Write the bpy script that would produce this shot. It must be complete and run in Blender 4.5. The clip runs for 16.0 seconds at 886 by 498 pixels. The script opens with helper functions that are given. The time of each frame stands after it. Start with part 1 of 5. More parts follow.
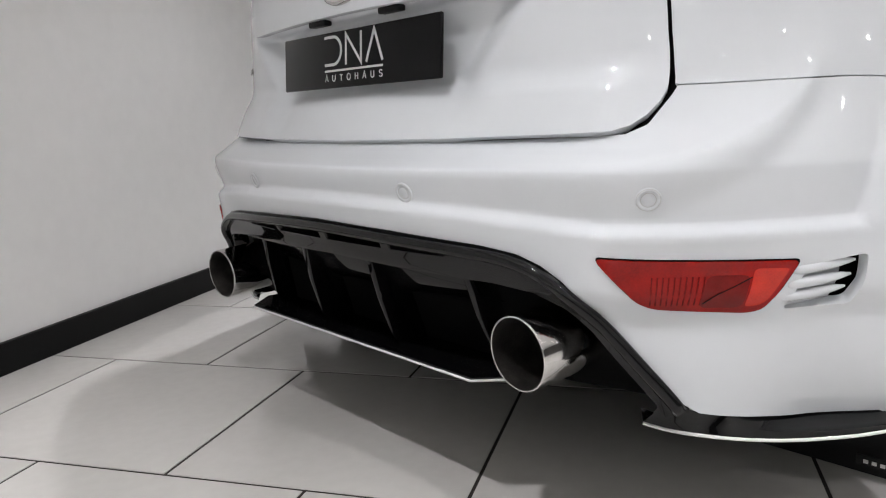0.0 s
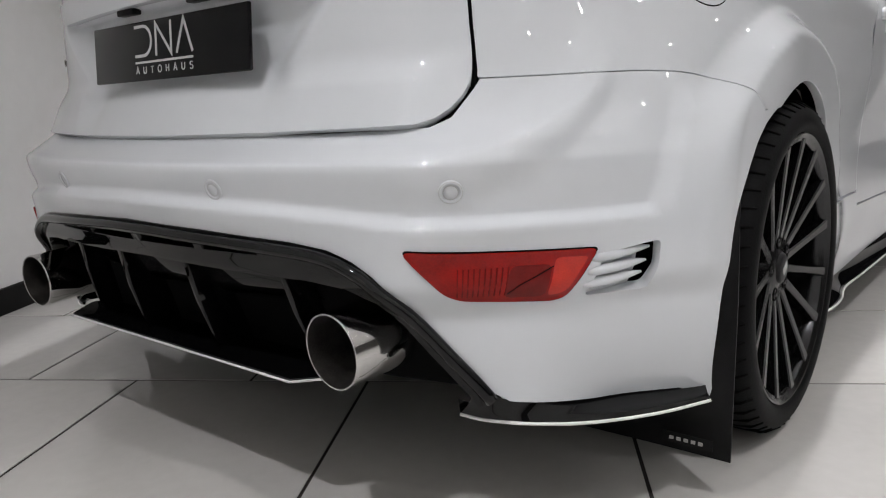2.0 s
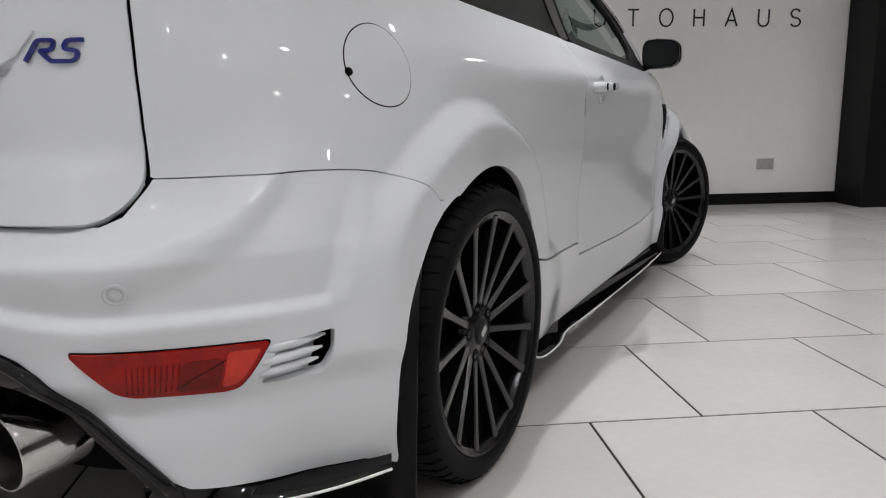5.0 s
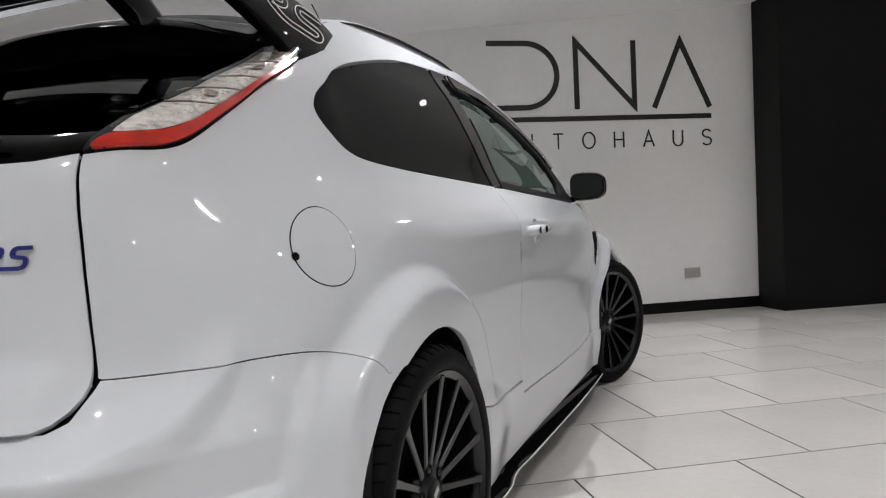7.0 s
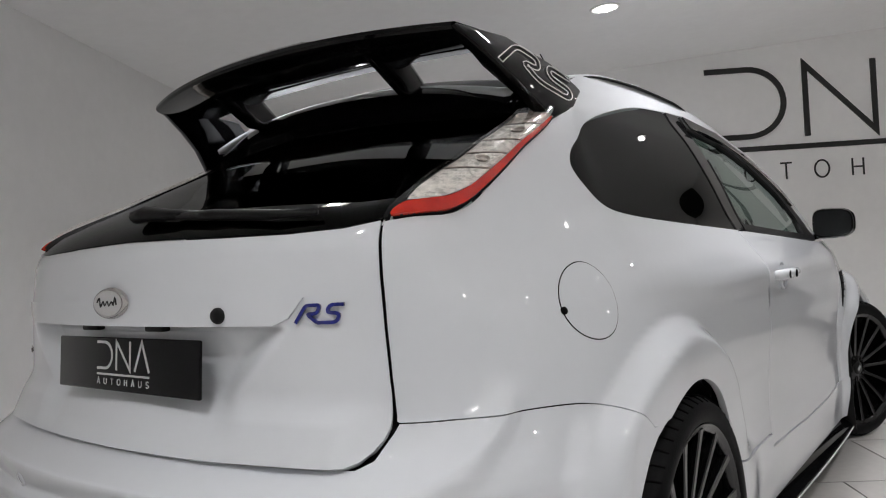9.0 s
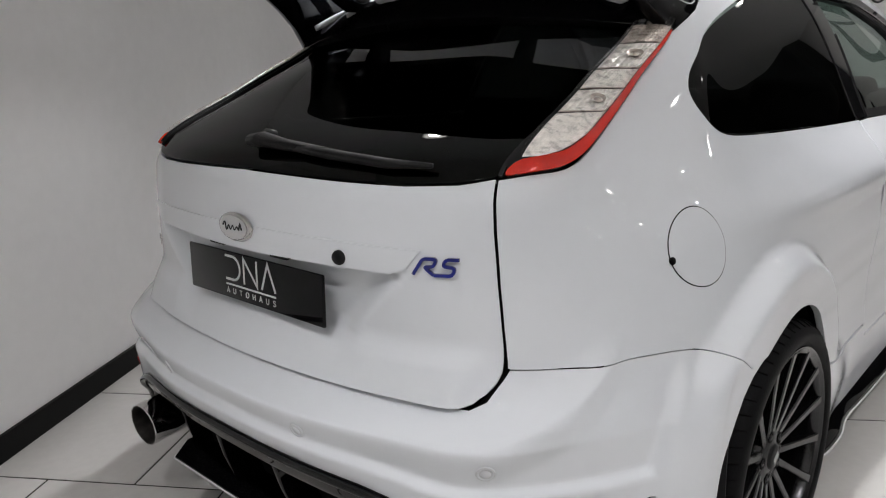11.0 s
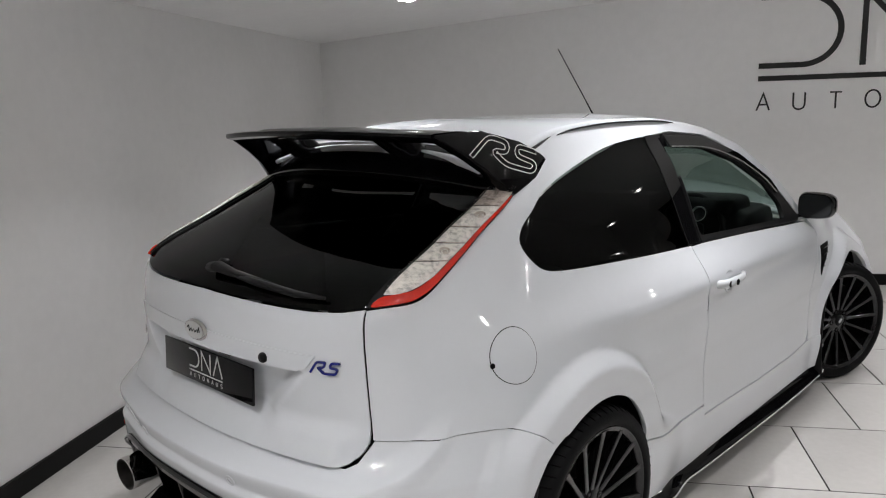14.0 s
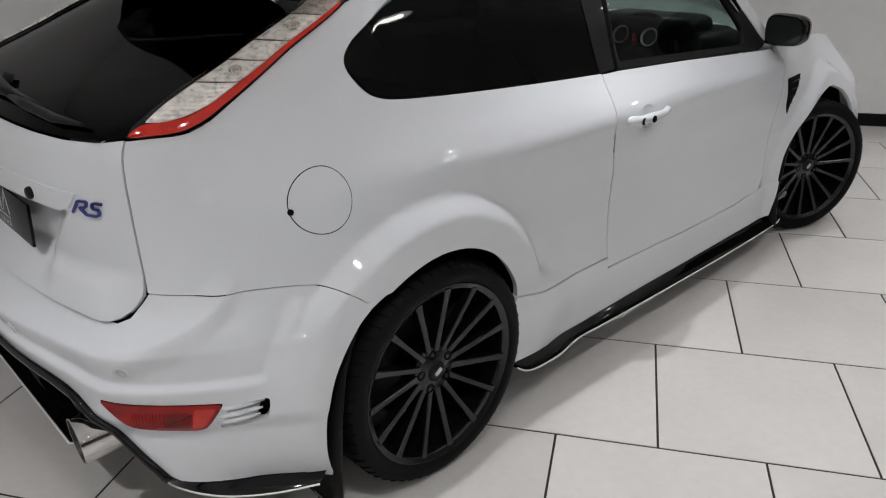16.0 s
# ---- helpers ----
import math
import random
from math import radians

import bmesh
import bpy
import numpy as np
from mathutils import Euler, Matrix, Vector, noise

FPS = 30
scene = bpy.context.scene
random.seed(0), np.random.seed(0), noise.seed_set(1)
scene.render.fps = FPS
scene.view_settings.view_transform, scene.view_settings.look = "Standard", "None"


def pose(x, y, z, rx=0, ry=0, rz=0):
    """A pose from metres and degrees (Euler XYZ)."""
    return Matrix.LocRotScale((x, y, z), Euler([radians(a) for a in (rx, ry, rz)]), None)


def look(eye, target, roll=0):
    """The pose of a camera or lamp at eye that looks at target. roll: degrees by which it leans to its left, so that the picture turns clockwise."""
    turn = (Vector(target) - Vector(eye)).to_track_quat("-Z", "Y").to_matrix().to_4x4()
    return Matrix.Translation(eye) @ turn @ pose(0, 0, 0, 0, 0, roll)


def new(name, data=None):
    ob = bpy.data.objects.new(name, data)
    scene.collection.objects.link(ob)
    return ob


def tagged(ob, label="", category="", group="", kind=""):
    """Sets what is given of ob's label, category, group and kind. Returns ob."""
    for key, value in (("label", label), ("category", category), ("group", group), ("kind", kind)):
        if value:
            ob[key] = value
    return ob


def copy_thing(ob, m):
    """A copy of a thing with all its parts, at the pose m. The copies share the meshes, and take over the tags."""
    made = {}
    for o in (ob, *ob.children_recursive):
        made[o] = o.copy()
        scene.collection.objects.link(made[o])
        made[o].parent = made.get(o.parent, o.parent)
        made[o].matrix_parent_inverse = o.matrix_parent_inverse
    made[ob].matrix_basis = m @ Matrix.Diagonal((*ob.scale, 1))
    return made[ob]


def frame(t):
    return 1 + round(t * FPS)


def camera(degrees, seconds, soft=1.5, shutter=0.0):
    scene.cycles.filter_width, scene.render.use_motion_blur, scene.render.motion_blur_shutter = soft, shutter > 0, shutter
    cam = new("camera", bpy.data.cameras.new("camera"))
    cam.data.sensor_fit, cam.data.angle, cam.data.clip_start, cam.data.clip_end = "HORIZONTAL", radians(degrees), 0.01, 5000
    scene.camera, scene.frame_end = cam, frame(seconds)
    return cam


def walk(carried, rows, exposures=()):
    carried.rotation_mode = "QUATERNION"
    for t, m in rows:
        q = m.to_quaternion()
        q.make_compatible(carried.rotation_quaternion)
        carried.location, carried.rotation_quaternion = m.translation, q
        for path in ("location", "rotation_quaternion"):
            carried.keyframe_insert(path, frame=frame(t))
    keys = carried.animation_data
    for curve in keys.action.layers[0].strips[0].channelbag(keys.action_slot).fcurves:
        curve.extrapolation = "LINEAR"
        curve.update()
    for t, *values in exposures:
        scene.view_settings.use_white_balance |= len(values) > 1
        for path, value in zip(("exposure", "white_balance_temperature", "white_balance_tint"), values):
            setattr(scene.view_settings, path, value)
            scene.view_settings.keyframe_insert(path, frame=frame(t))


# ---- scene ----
# The camera and its walk: seconds, eye, a point it looks at, roll.
cam = camera(61.28, 16.0, soft=1.1)
PATH = [
    (0, (1.230, -1.618, 0.677), (-0.250, -0.321, 0.321), -2.36),
    (0.5, (1.240, -1.607, 0.679), (-0.222, -0.286, 0.333), -2.65),
    (1, (1.258, -1.574, 0.676), (-0.162, -0.210, 0.325), -2.91),
    (1.5, (1.279, -1.545, 0.673), (-0.045, -0.095, 0.295), -2.78),
    (2, (1.294, -1.532, 0.668), (0.042, -0.018, 0.290), -2.34),
    (2.5, (1.312, -1.518, 0.671), (0.136, 0.060, 0.313), -1.79),
    (3, (1.326, -1.503, 0.668), (0.227, 0.134, 0.332), -1.39),
    (3.5, (1.347, -1.501, 0.673), (0.293, 0.169, 0.357), -1.27),
    (4, (1.377, -1.511, 0.712), (0.344, 0.171, 0.389), -0.97),
    (4.5, (1.457, -1.486, 0.762), (0.462, 0.215, 0.423), -0.91),
    (5, (1.523, -1.441, 0.801), (0.642, 0.317, 0.435), -0.65),
    (5.2, (1.536, -1.428, 0.811), (0.733, 0.366, 0.446), -0.47),
    (7.3, (1.526, -1.488, 0.940), (0.768, 0.362, 0.877), -3.09),
    (7.5, (1.530, -1.502, 0.947), (0.730, 0.331, 0.893), -3.04),
    (8, (1.497, -1.528, 0.956), (0.544, 0.230, 0.933), -3.54),
    (8.5, (1.468, -1.553, 0.973), (0.363, 0.115, 0.974), -3.43),
    (9, (1.449, -1.580, 0.978), (0.254, 0.024, 0.998), -3.19),
    (9.2, (1.442, -1.590, 0.978), (0.222, -0.006, 1.000), -3.15),
    (11.3, (1.411, -1.622, 1.413), (0.080, -0.231, 0.869), -3.19),
    (11.5, (1.444, -1.642, 1.519), (0.108, -0.237, 1.029), -3.03),
    (12, (1.543, -1.674, 1.642), (0.184, -0.234, 1.361), -2.75),
    (12.5, (1.621, -1.741, 1.659), (0.259, -0.293, 1.440), -2.54),
    (13, (1.746, -1.871, 1.646), (0.384, -0.422, 1.430), -2.48),
    (13.5, (1.862, -1.902, 1.618), (0.500, -0.456, 1.388), -2.46),
    (14, (2.033, -1.809, 1.556), (0.673, -0.392, 1.179), -1.98),
    (14.5, (2.141, -1.708, 1.514), (0.787, -0.357, 0.928), -1.75),
    (15, (2.145, -1.571, 1.490), (0.808, -0.245, 0.814), -1.74),
    (15.5, (2.130, -1.368, 1.465), (0.823, -0.071, 0.684), -1.69),
    (16, (2.175, -1.179, 1.467), (0.846, 0.076, 0.655), -0.99),
]
EXPOSURES = [(0, -0.19), (0.5, -0.10), (1, -0.30), (1.5, -0.50), (2.5, -0.53), (3.5, -0.53), (5, -0.72), (7.5, -0.69), (9, -0.67), (11.5, -0.55), (12, -0.27), (12.5, -0.35), (13.5, -0.52), (14, -0.65), (14.5, -0.77), (16, -0.83)]
walk(cam, [(t, look(eye, target, roll)) for t, eye, target, roll in PATH], EXPOSURES)

# ---- world and light ----
world = bpy.data.worlds.new("world")
scene.world = world
world.use_nodes = True
world.node_tree.nodes["Background"].inputs[0].default_value = (0.75, 0.8, 0.9, 1)
world.node_tree.nodes["Background"].inputs[1].default_value = 0.05
scene.view_settings.exposure = 0.0
LAMP_WATTS, LAMP_RADIUS, LAMP_SPREAD = 11.6, 0.032, 104.0
ROOM_TURN = 32.4  # the room stands turned against the car
ROOM = pose(0, 0, 0, 0, 0, ROOM_TURN)
WALL_U, WALL_V, FAR_U, FAR_V = -1.614, 3.881, 11.0, -12.8
CEIL_Z, CEIL_RISE = 2.129, 0.084  # height at the side wall, and rise per metre away from it


# ---- materials ----
def material(name, colour, rough=0.5, metal=0.0, coat=0.0, vary=0.06, scale=6.0, bump=0.0, bump_scale=60.0, rough_vary=0.0, spec=0.5):
    """A principled material with mottling at two scales, a little relief and uneven gloss."""
    m = bpy.data.materials.new(name)
    m.use_nodes = True
    n, l = m.node_tree.nodes, m.node_tree.links
    p = n["Principled BSDF"]
    p.inputs["Base Color"].default_value = (*colour, 1)
    p.inputs["Roughness"].default_value = rough
    p.inputs["Metallic"].default_value = metal
    p.inputs["Coat Weight"].default_value = coat
    p.inputs["Coat Roughness"].default_value = 0.012
    p.inputs["Specular IOR Level"].default_value = spec
    co = n.new("ShaderNodeTexCoord")
    if vary:
        big, fine, mix = n.new("ShaderNodeTexNoise"), n.new("ShaderNodeTexNoise"), n.new("ShaderNodeMix")
        big.inputs["Scale"].default_value, fine.inputs["Scale"].default_value = scale, scale * 14
        big.inputs["Detail"].default_value, fine.inputs["Detail"].default_value = 3, 2
        mix.data_type = "FLOAT"
        mix.inputs["Factor"].default_value = 0.35
        ramp, tint = n.new("ShaderNodeMapRange"), n.new("ShaderNodeMix")
        ramp.inputs["To Min"].default_value, ramp.inputs["To Max"].default_value = 1 - 2 * vary, 1 + vary
        ramp.inputs["From Min"].default_value, ramp.inputs["From Max"].default_value = 0.25, 0.75
        tint.data_type, tint.blend_type = "RGBA", "MULTIPLY"
        tint.inputs["Factor"].default_value = 1
        tint.inputs["A"].default_value = (*colour, 1)
        for t in (big, fine):
            l.new(co.outputs["Object"], t.inputs["Vector"])
        l.new(big.outputs["Fac"], mix.inputs["A"])
        l.new(fine.outputs["Fac"], mix.inputs["B"])
        l.new(mix.outputs["Result"], ramp.inputs["Value"])
        l.new(ramp.outputs["Result"], tint.inputs["B"])
        l.new(tint.outputs["Result"], p.inputs["Base Color"])
        if rough_vary:
            rr = n.new("ShaderNodeMapRange")
            rr.inputs["From Min"].default_value, rr.inputs["From Max"].default_value = 0.3, 0.7
            rr.inputs["To Min"].default_value, rr.inputs["To Max"].default_value = max(rough - rough_vary, 0.02), rough + rough_vary
            l.new(mix.outputs["Result"], rr.inputs["Value"])
            l.new(rr.outputs["Result"], p.inputs["Roughness"])
    if bump:
        t, b = n.new("ShaderNodeTexNoise"), n.new("ShaderNodeBump")
        t.inputs["Scale"].default_value = bump_scale
        b.inputs["Strength"].default_value, b.inputs["Distance"].default_value = bump, 0.004
        l.new(co.outputs["Object"], t.inputs["Vector"])
        l.new(t.outputs["Fac"], b.inputs["Height"])
        l.new(b.outputs["Normal"], p.inputs["Normal"])
    return m


def glass(name, tint, see, shine=1.0):
    """Glossy tinted pane that lets the share "see" of the light through."""
    m = bpy.data.materials.new(name)
    m.use_nodes = True
    n, l = m.node_tree.nodes, m.node_tree.links
    p = n["Principled BSDF"]
    p.inputs["Base Color"].default_value = (*tint, 1)
    p.inputs["Roughness"].default_value = 0.0
    p.inputs["Specular IOR Level"].default_value = 0.5
    clear, mix, gloss, edge, power, lift = (n.new("ShaderNodeBsdfTransparent"), n.new("ShaderNodeMixShader"), n.new("ShaderNodeBsdfGlossy"), n.new("ShaderNodeLayerWeight"), n.new("ShaderNodeMath"), n.new("ShaderNodeMapRange"))
    clear.inputs["Color"].default_value = (*see, 1)
    gloss.inputs["Roughness"].default_value = 0.0
    gloss.inputs["Color"].default_value = (shine, shine, shine, 1)
    # the same reflectance from both sides of the pane
    power.operation = "POWER"
    power.inputs[1].default_value = 5.0
    lift.inputs["To Min"].default_value, lift.inputs["To Max"].default_value = 0.022, 0.9
    l.new(edge.outputs["Facing"], power.inputs[0])
    l.new(power.outputs["Value"], lift.inputs["Value"])
    l.new(lift.outputs["Result"], mix.inputs["Fac"])
    l.new(clear.outputs["BSDF"], mix.inputs[1])
    l.new(gloss.outputs["BSDF"], mix.inputs[2])
    l.new(mix.outputs["Shader"], n["Material Output"].inputs["Surface"])
    return m


def glow(name, colour, strength):
    m = bpy.data.materials.new(name)
    m.use_nodes = True
    p = m.node_tree.nodes["Principled BSDF"]
    p.inputs["Base Color"].default_value = (*colour, 1)
    p.inputs["Emission Color"].default_value = (*colour, 1)
    p.inputs["Emission Strength"].default_value = strength
    return m


def tile_material():
    """Polished cream porcelain, each tile a shade of its own, with faint cloudy veins."""
    m = material("porcelain_tile", (0.62, 0.605, 0.582), 0.09, vary=0.05, scale=2.2, rough_vary=0.05)
    n, l = m.node_tree.nodes, m.node_tree.links
    p = n["Principled BSDF"]
    info, shift, hsv = n.new("ShaderNodeObjectInfo"), n.new("ShaderNodeMapRange"), n.new("ShaderNodeHueSaturation")
    shift.inputs["To Min"].default_value, shift.inputs["To Max"].default_value = 0.93, 1.04
    l.new(info.outputs["Random"], shift.inputs["Value"])
    l.new(shift.outputs["Result"], hsv.inputs["Value"])
    old = p.inputs["Base Color"].links[0].from_socket
    l.new(old, hsv.inputs["Color"])
    l.new(hsv.outputs["Color"], p.inputs["Base Color"])
    return m


M_PAINT = material("white_paint", (0.665, 0.688, 0.717), 0.65, coat=1.0, vary=0.012, scale=3.0, spec=0.1)
M_PAINT.node_tree.nodes["Principled BSDF"].inputs["Coat IOR"].default_value = 1.68
M_GLOSS = material("gloss_black", (0.004, 0.004, 0.0045), 0.03, vary=0.2, scale=8.0, rough_vary=0.015, spec=0.38)
M_WING = material("wing_black", (0.004, 0.004, 0.0045), 0.05, vary=0.2, scale=8.0, rough_vary=0.02, spec=0.2)
M_SATIN = material("satin_black", (0.007, 0.007, 0.0075), 0.36, vary=0.2, scale=20.0, bump=0.1, bump_scale=300, spec=0.18)
M_TRIM = material("black_plastic", (0.006, 0.006, 0.0065), 0.45, vary=0.2, scale=30.0, bump=0.15, bump_scale=500, spec=0.18)
# near black that stands for shade in hollows, and colours black parts too
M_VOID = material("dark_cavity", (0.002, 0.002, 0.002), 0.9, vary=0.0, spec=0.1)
M_RUBBER = material("tyre_rubber", (0.0035, 0.0035, 0.004), 0.6, vary=0.25, scale=18.0, bump=0.15, bump_scale=220, spec=0.12)
M_RIM = material("anthracite_rim", (0.050, 0.050, 0.052), 0.22, metal=0.9, vary=0.08, scale=14.0, spec=0.4)
M_CHROME = material("polished_steel", (0.62, 0.61, 0.60), 0.10, metal=1.0, vary=0.12, scale=25.0, rough_vary=0.06)
M_BURNT = material("sooty_steel", (0.07, 0.065, 0.06), 0.45, metal=0.8, vary=0.3, scale=30.0)
M_RED = material("red_lens", (0.32, 0.005, 0.003), 0.12, coat=0.0, vary=0.22, scale=24.0, spec=0.28)
M_REDLAMP = material("red_lamp_lens", (0.60, 0.018, 0.005), 0.08, coat=0.3, vary=0.16, scale=30.0, spec=0.4)
M_REDDARK = material("dark_red_lens", (0.17, 0.005, 0.004), 0.12, coat=0.0, vary=0.18, scale=40.0, spec=0.25)
M_SILVER = material("silvered_reflector", (0.92, 0.895, 0.86), 0.30, metal=0.15, vary=0.2, scale=60.0, rough_vary=0.1)
M_SMOKE = material("smoky_reflector", (0.60, 0.53, 0.48), 0.3, metal=0.2, vary=0.3, scale=60.0, rough_vary=0.1)
M_PLATE = material("black_acrylic", (0.004, 0.004, 0.0045), 0.04, vary=0.15, scale=6.0, spec=0.18)
M_BLUE = material("blue_enamel", (0.007, 0.013, 0.17), 0.2, coat=0.5, vary=0.1)
M_WHITE = material("white_vinyl", (0.78, 0.78, 0.77), 0.45, vary=0.03)
M_GREY = material("grey_print", (0.50, 0.50, 0.50), 0.5, vary=0.05)
M_WALL = material("wall_paint", (0.868, 0.862, 0.855), 0.75, vary=0.03, scale=1.3, bump=0.06, bump_scale=180)
M_CEIL = material("ceiling_paint", (0.94, 0.937, 0.932), 0.6, vary=0.03, scale=1.1, bump=0.05, bump_scale=140)
M_SKIRT = material("black_skirting", (0.004, 0.004, 0.004), 0.5, vary=0.2, scale=5.0, spec=0.2)
# grey of the unseen walls, set to cut fill light and darken reflections
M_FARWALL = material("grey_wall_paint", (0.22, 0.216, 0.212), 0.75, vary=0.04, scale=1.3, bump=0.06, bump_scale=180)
M_SIGN = material("black_sign", (0.012, 0.012, 0.012), 0.45, vary=0.1)
M_GROUT = material("dark_grout", (0.022, 0.017, 0.014), 0.9, vary=0.2, scale=20.0)
M_SOCKET = material("brushed_socket", (0.52, 0.51, 0.49), 0.4, metal=0.4, vary=0.06)
M_TILE = tile_material()
M_TINT = glass("privacy_glass", (0.01, 0.01, 0.01), (0.008, 0.009, 0.009), 0.55)
M_GLASS = glass("side_glass", (0.02, 0.03, 0.03), (0.46, 0.56, 0.525))
M_COVER = glass("lamp_cover", (0.9, 0.9, 0.9), (0.97, 0.96, 0.94))
M_GLASSDARK = material("mirror_glass", (0.020, 0.022, 0.023), 0.03, metal=0.3, vary=0.0)
M_BRAKE = material("smoked_lens", (0.010, 0.007, 0.007), 0.2, vary=0.1)
M_SEAT = material("seat_fabric", (0.02, 0.02, 0.022), 0.85, vary=0.2, scale=40.0, bump=0.2, bump_scale=400)
M_SEATRED = material("red_belt", (0.35, 0.01, 0.012), 0.6, vary=0.1)
M_LIGHT = glow("lit_lamp", (1.0, 0.98, 0.95), 12.0)
M_LED = glow("led_core", (1.0, 0.98, 0.95), 130.0)


# ---- mesh helpers ----
def part(name, bm, mat, parent=None, label="", m=None, shade=True):
    """One mesh object out of a bmesh, under a thing or a part."""
    me = bpy.data.meshes.new(name)
    bm.normal_update()
    bm.to_mesh(me)
    bm.free()
    if shade:
        me.polygons.foreach_set("use_smooth", [True] * len(me.polygons))
    me.materials.append(mat)
    ob = new(name, me)
    if parent is not None:
        ob.parent = parent
    if m is not None:
        ob.matrix_basis = m
    if label:
        tagged(ob, label)
    return ob


def sharp(ob, degrees=35):
    """Smooth shading with sharp edges past an angle."""
    ob.data.set_sharp_from_angle(angle=radians(degrees))
    return ob


def thing(name, m=None, label="", category="", group="", kind=""):
    ob = new(name)
    if m is not None:
        ob.matrix_basis = m
    return tagged(ob, label, category, group, kind)


def box(size, at=(0, 0, 0), bevel=0.0, bm=None, turn=None):
    b = bmesh.new()
    bmesh.ops.create_cube(b, size=1)
    bmesh.ops.scale(b, vec=size, verts=b.verts)
    if bevel:
        bmesh.ops.bevel(b, geom=b.edges[:], offset=bevel, segments=2, affect="EDGES", profile=0.5)
    if turn is not None:
        bmesh.ops.transform(b, matrix=turn, verts=b.verts)
    bmesh.ops.translate(b, vec=at, verts=b.verts)
    return join(bm, b)


def join(bm, b):
    if bm is None:
        return b
    me = bpy.data.meshes.new("tmp")
    b.to_mesh(me)
    b.free()
    bm.from_mesh(me)
    bpy.data.meshes.remove(me)
    return bm


def lathe(profile, segments=48, bm=None, m=None):
    """Turn (radius, height) pairs about z."""
    b = bmesh.new()
    rings = []
    for r, h in profile:
        rings.append([b.verts.new((r * math.cos(2 * math.pi * k / segments), r * math.sin(2 * math.pi * k / segments), h)) for k in range(segments)] if r > 1e-6 else [b.verts.new((0, 0, h))])
    for a, c in zip(rings, rings[1:]):
        for k in range(segments):
            q = (k + 1) % segments
            f = [a[k % len(a)], a[q % len(a)], c[q % len(c)], c[k % len(c)]]
            f = list(dict.fromkeys(f))
            if len(f) > 2:
                b.faces.new(f)
    bmesh.ops.recalc_face_normals(b, faces=b.faces)
    if m is not None:
        bmesh.ops.transform(b, matrix=m, verts=b.verts)
    return join(bm, b)


def tube(points, radius, segments=8, bm=None, closed=False, flat=1.0, up=None):
    """A round or flattened bar along points; radius may be one number or one a point."""
    b = bmesh.new()
    pts = [Vector(p) for p in points]
    n = len(pts)
    rads = radius if isinstance(radius, (list, tuple)) else [radius] * n
    rings = []
    for i, p in enumerate(pts):
        a, c = (pts[i - 1], pts[(i + 1) % n]) if closed else (pts[max(i - 1, 0)], pts[min(i + 1, n - 1)])
        t = (c - a).normalized()
        u = Vector(up) if up is not None else (Vector((0, 0, 1)) if abs(t.z) < 0.9 else Vector((1, 0, 0)))
        side = t.cross(u).normalized()
        top = side.cross(t)
        rings.append([b.verts.new(p + rads[i] * (math.cos(2 * math.pi * k / segments) * side + flat * math.sin(2 * math.pi * k / segments) * top)) for k in range(segments)])
    for i in range(n if closed else n - 1):
        a, c = rings[i], rings[(i + 1) % n]
        for k in range(segments):
            b.faces.new((a[k], a[(k + 1) % segments], c[(k + 1) % segments], c[k]))
    if not closed:
        b.faces.new(rings[0][::-1])
        b.faces.new(rings[-1])
    bmesh.ops.recalc_face_normals(b, faces=b.faces)
    return join(bm, b)


def slab(outline, depth, bm=None, bevel=0.0):
    """A flat plate: an outline in x, y, from z = 0 up to depth."""
    b = bmesh.new()
    f = b.faces.new([b.verts.new((x, y, 0)) for x, y in outline])
    got = bmesh.ops.extrude_face_region(b, geom=[f])
    bmesh.ops.translate(b, vec=(0, 0, depth), verts=[v for v in got["geom"] if isinstance(v, bmesh.types.BMVert)])
    bmesh.ops.recalc_face_normals(b, faces=b.faces)
    if bevel:
        bmesh.ops.bevel(b, geom=b.edges[:], offset=bevel, segments=2, affect="EDGES", profile=0.5)
    return join(bm, b)


def loft(rows, bm=None, cap=False):
    """A sheet through rows of points."""
    b = bmesh.new()
    vs = [[b.verts.new(p) for p in row] for row in rows]
    for a, c in zip(vs, vs[1:]):
        for i in range(len(a) - 1):
            b.faces.new((a[i], a[i + 1], c[i + 1], c[i]))
    if cap:
        b.faces.new(vs[0][::-1])
        b.faces.new(vs[-1])
    bmesh.ops.remove_doubles(b, verts=b.verts, dist=1e-5)
    bmesh.ops.recalc_face_normals(b, faces=b.faces)
    return join(bm, b)


def thicken(bm, depth):
    """Gives a sheet a thickness to its inside."""
    bmesh.ops.solidify(bm, geom=bm.faces[:], thickness=depth)
    return bm


def bent(pts, r, n=5, squash=1.0):
    """An open line with its corners rounded off; squash: how much shorter its second axis is."""
    out = [tuple(pts[0])]
    for p0, p, p2 in zip(pts, pts[1:], pts[2:]):
        a, c = np.subtract(p0, p), np.subtract(p2, p)
        k0, k1 = min(r / np.hypot(a[0], squash * a[1]), 0.48), min(r / np.hypot(c[0], squash * c[1]), 0.48)
        q0, q1 = np.add(p, a * k0), np.add(p, c * k1)
        out += [tuple((1 - u) ** 2 * q0 + 2 * u * (1 - u) * np.array(p) + u * u * q1) for u in np.linspace(0, 1, n)]
    return out + [tuple(pts[-1])]


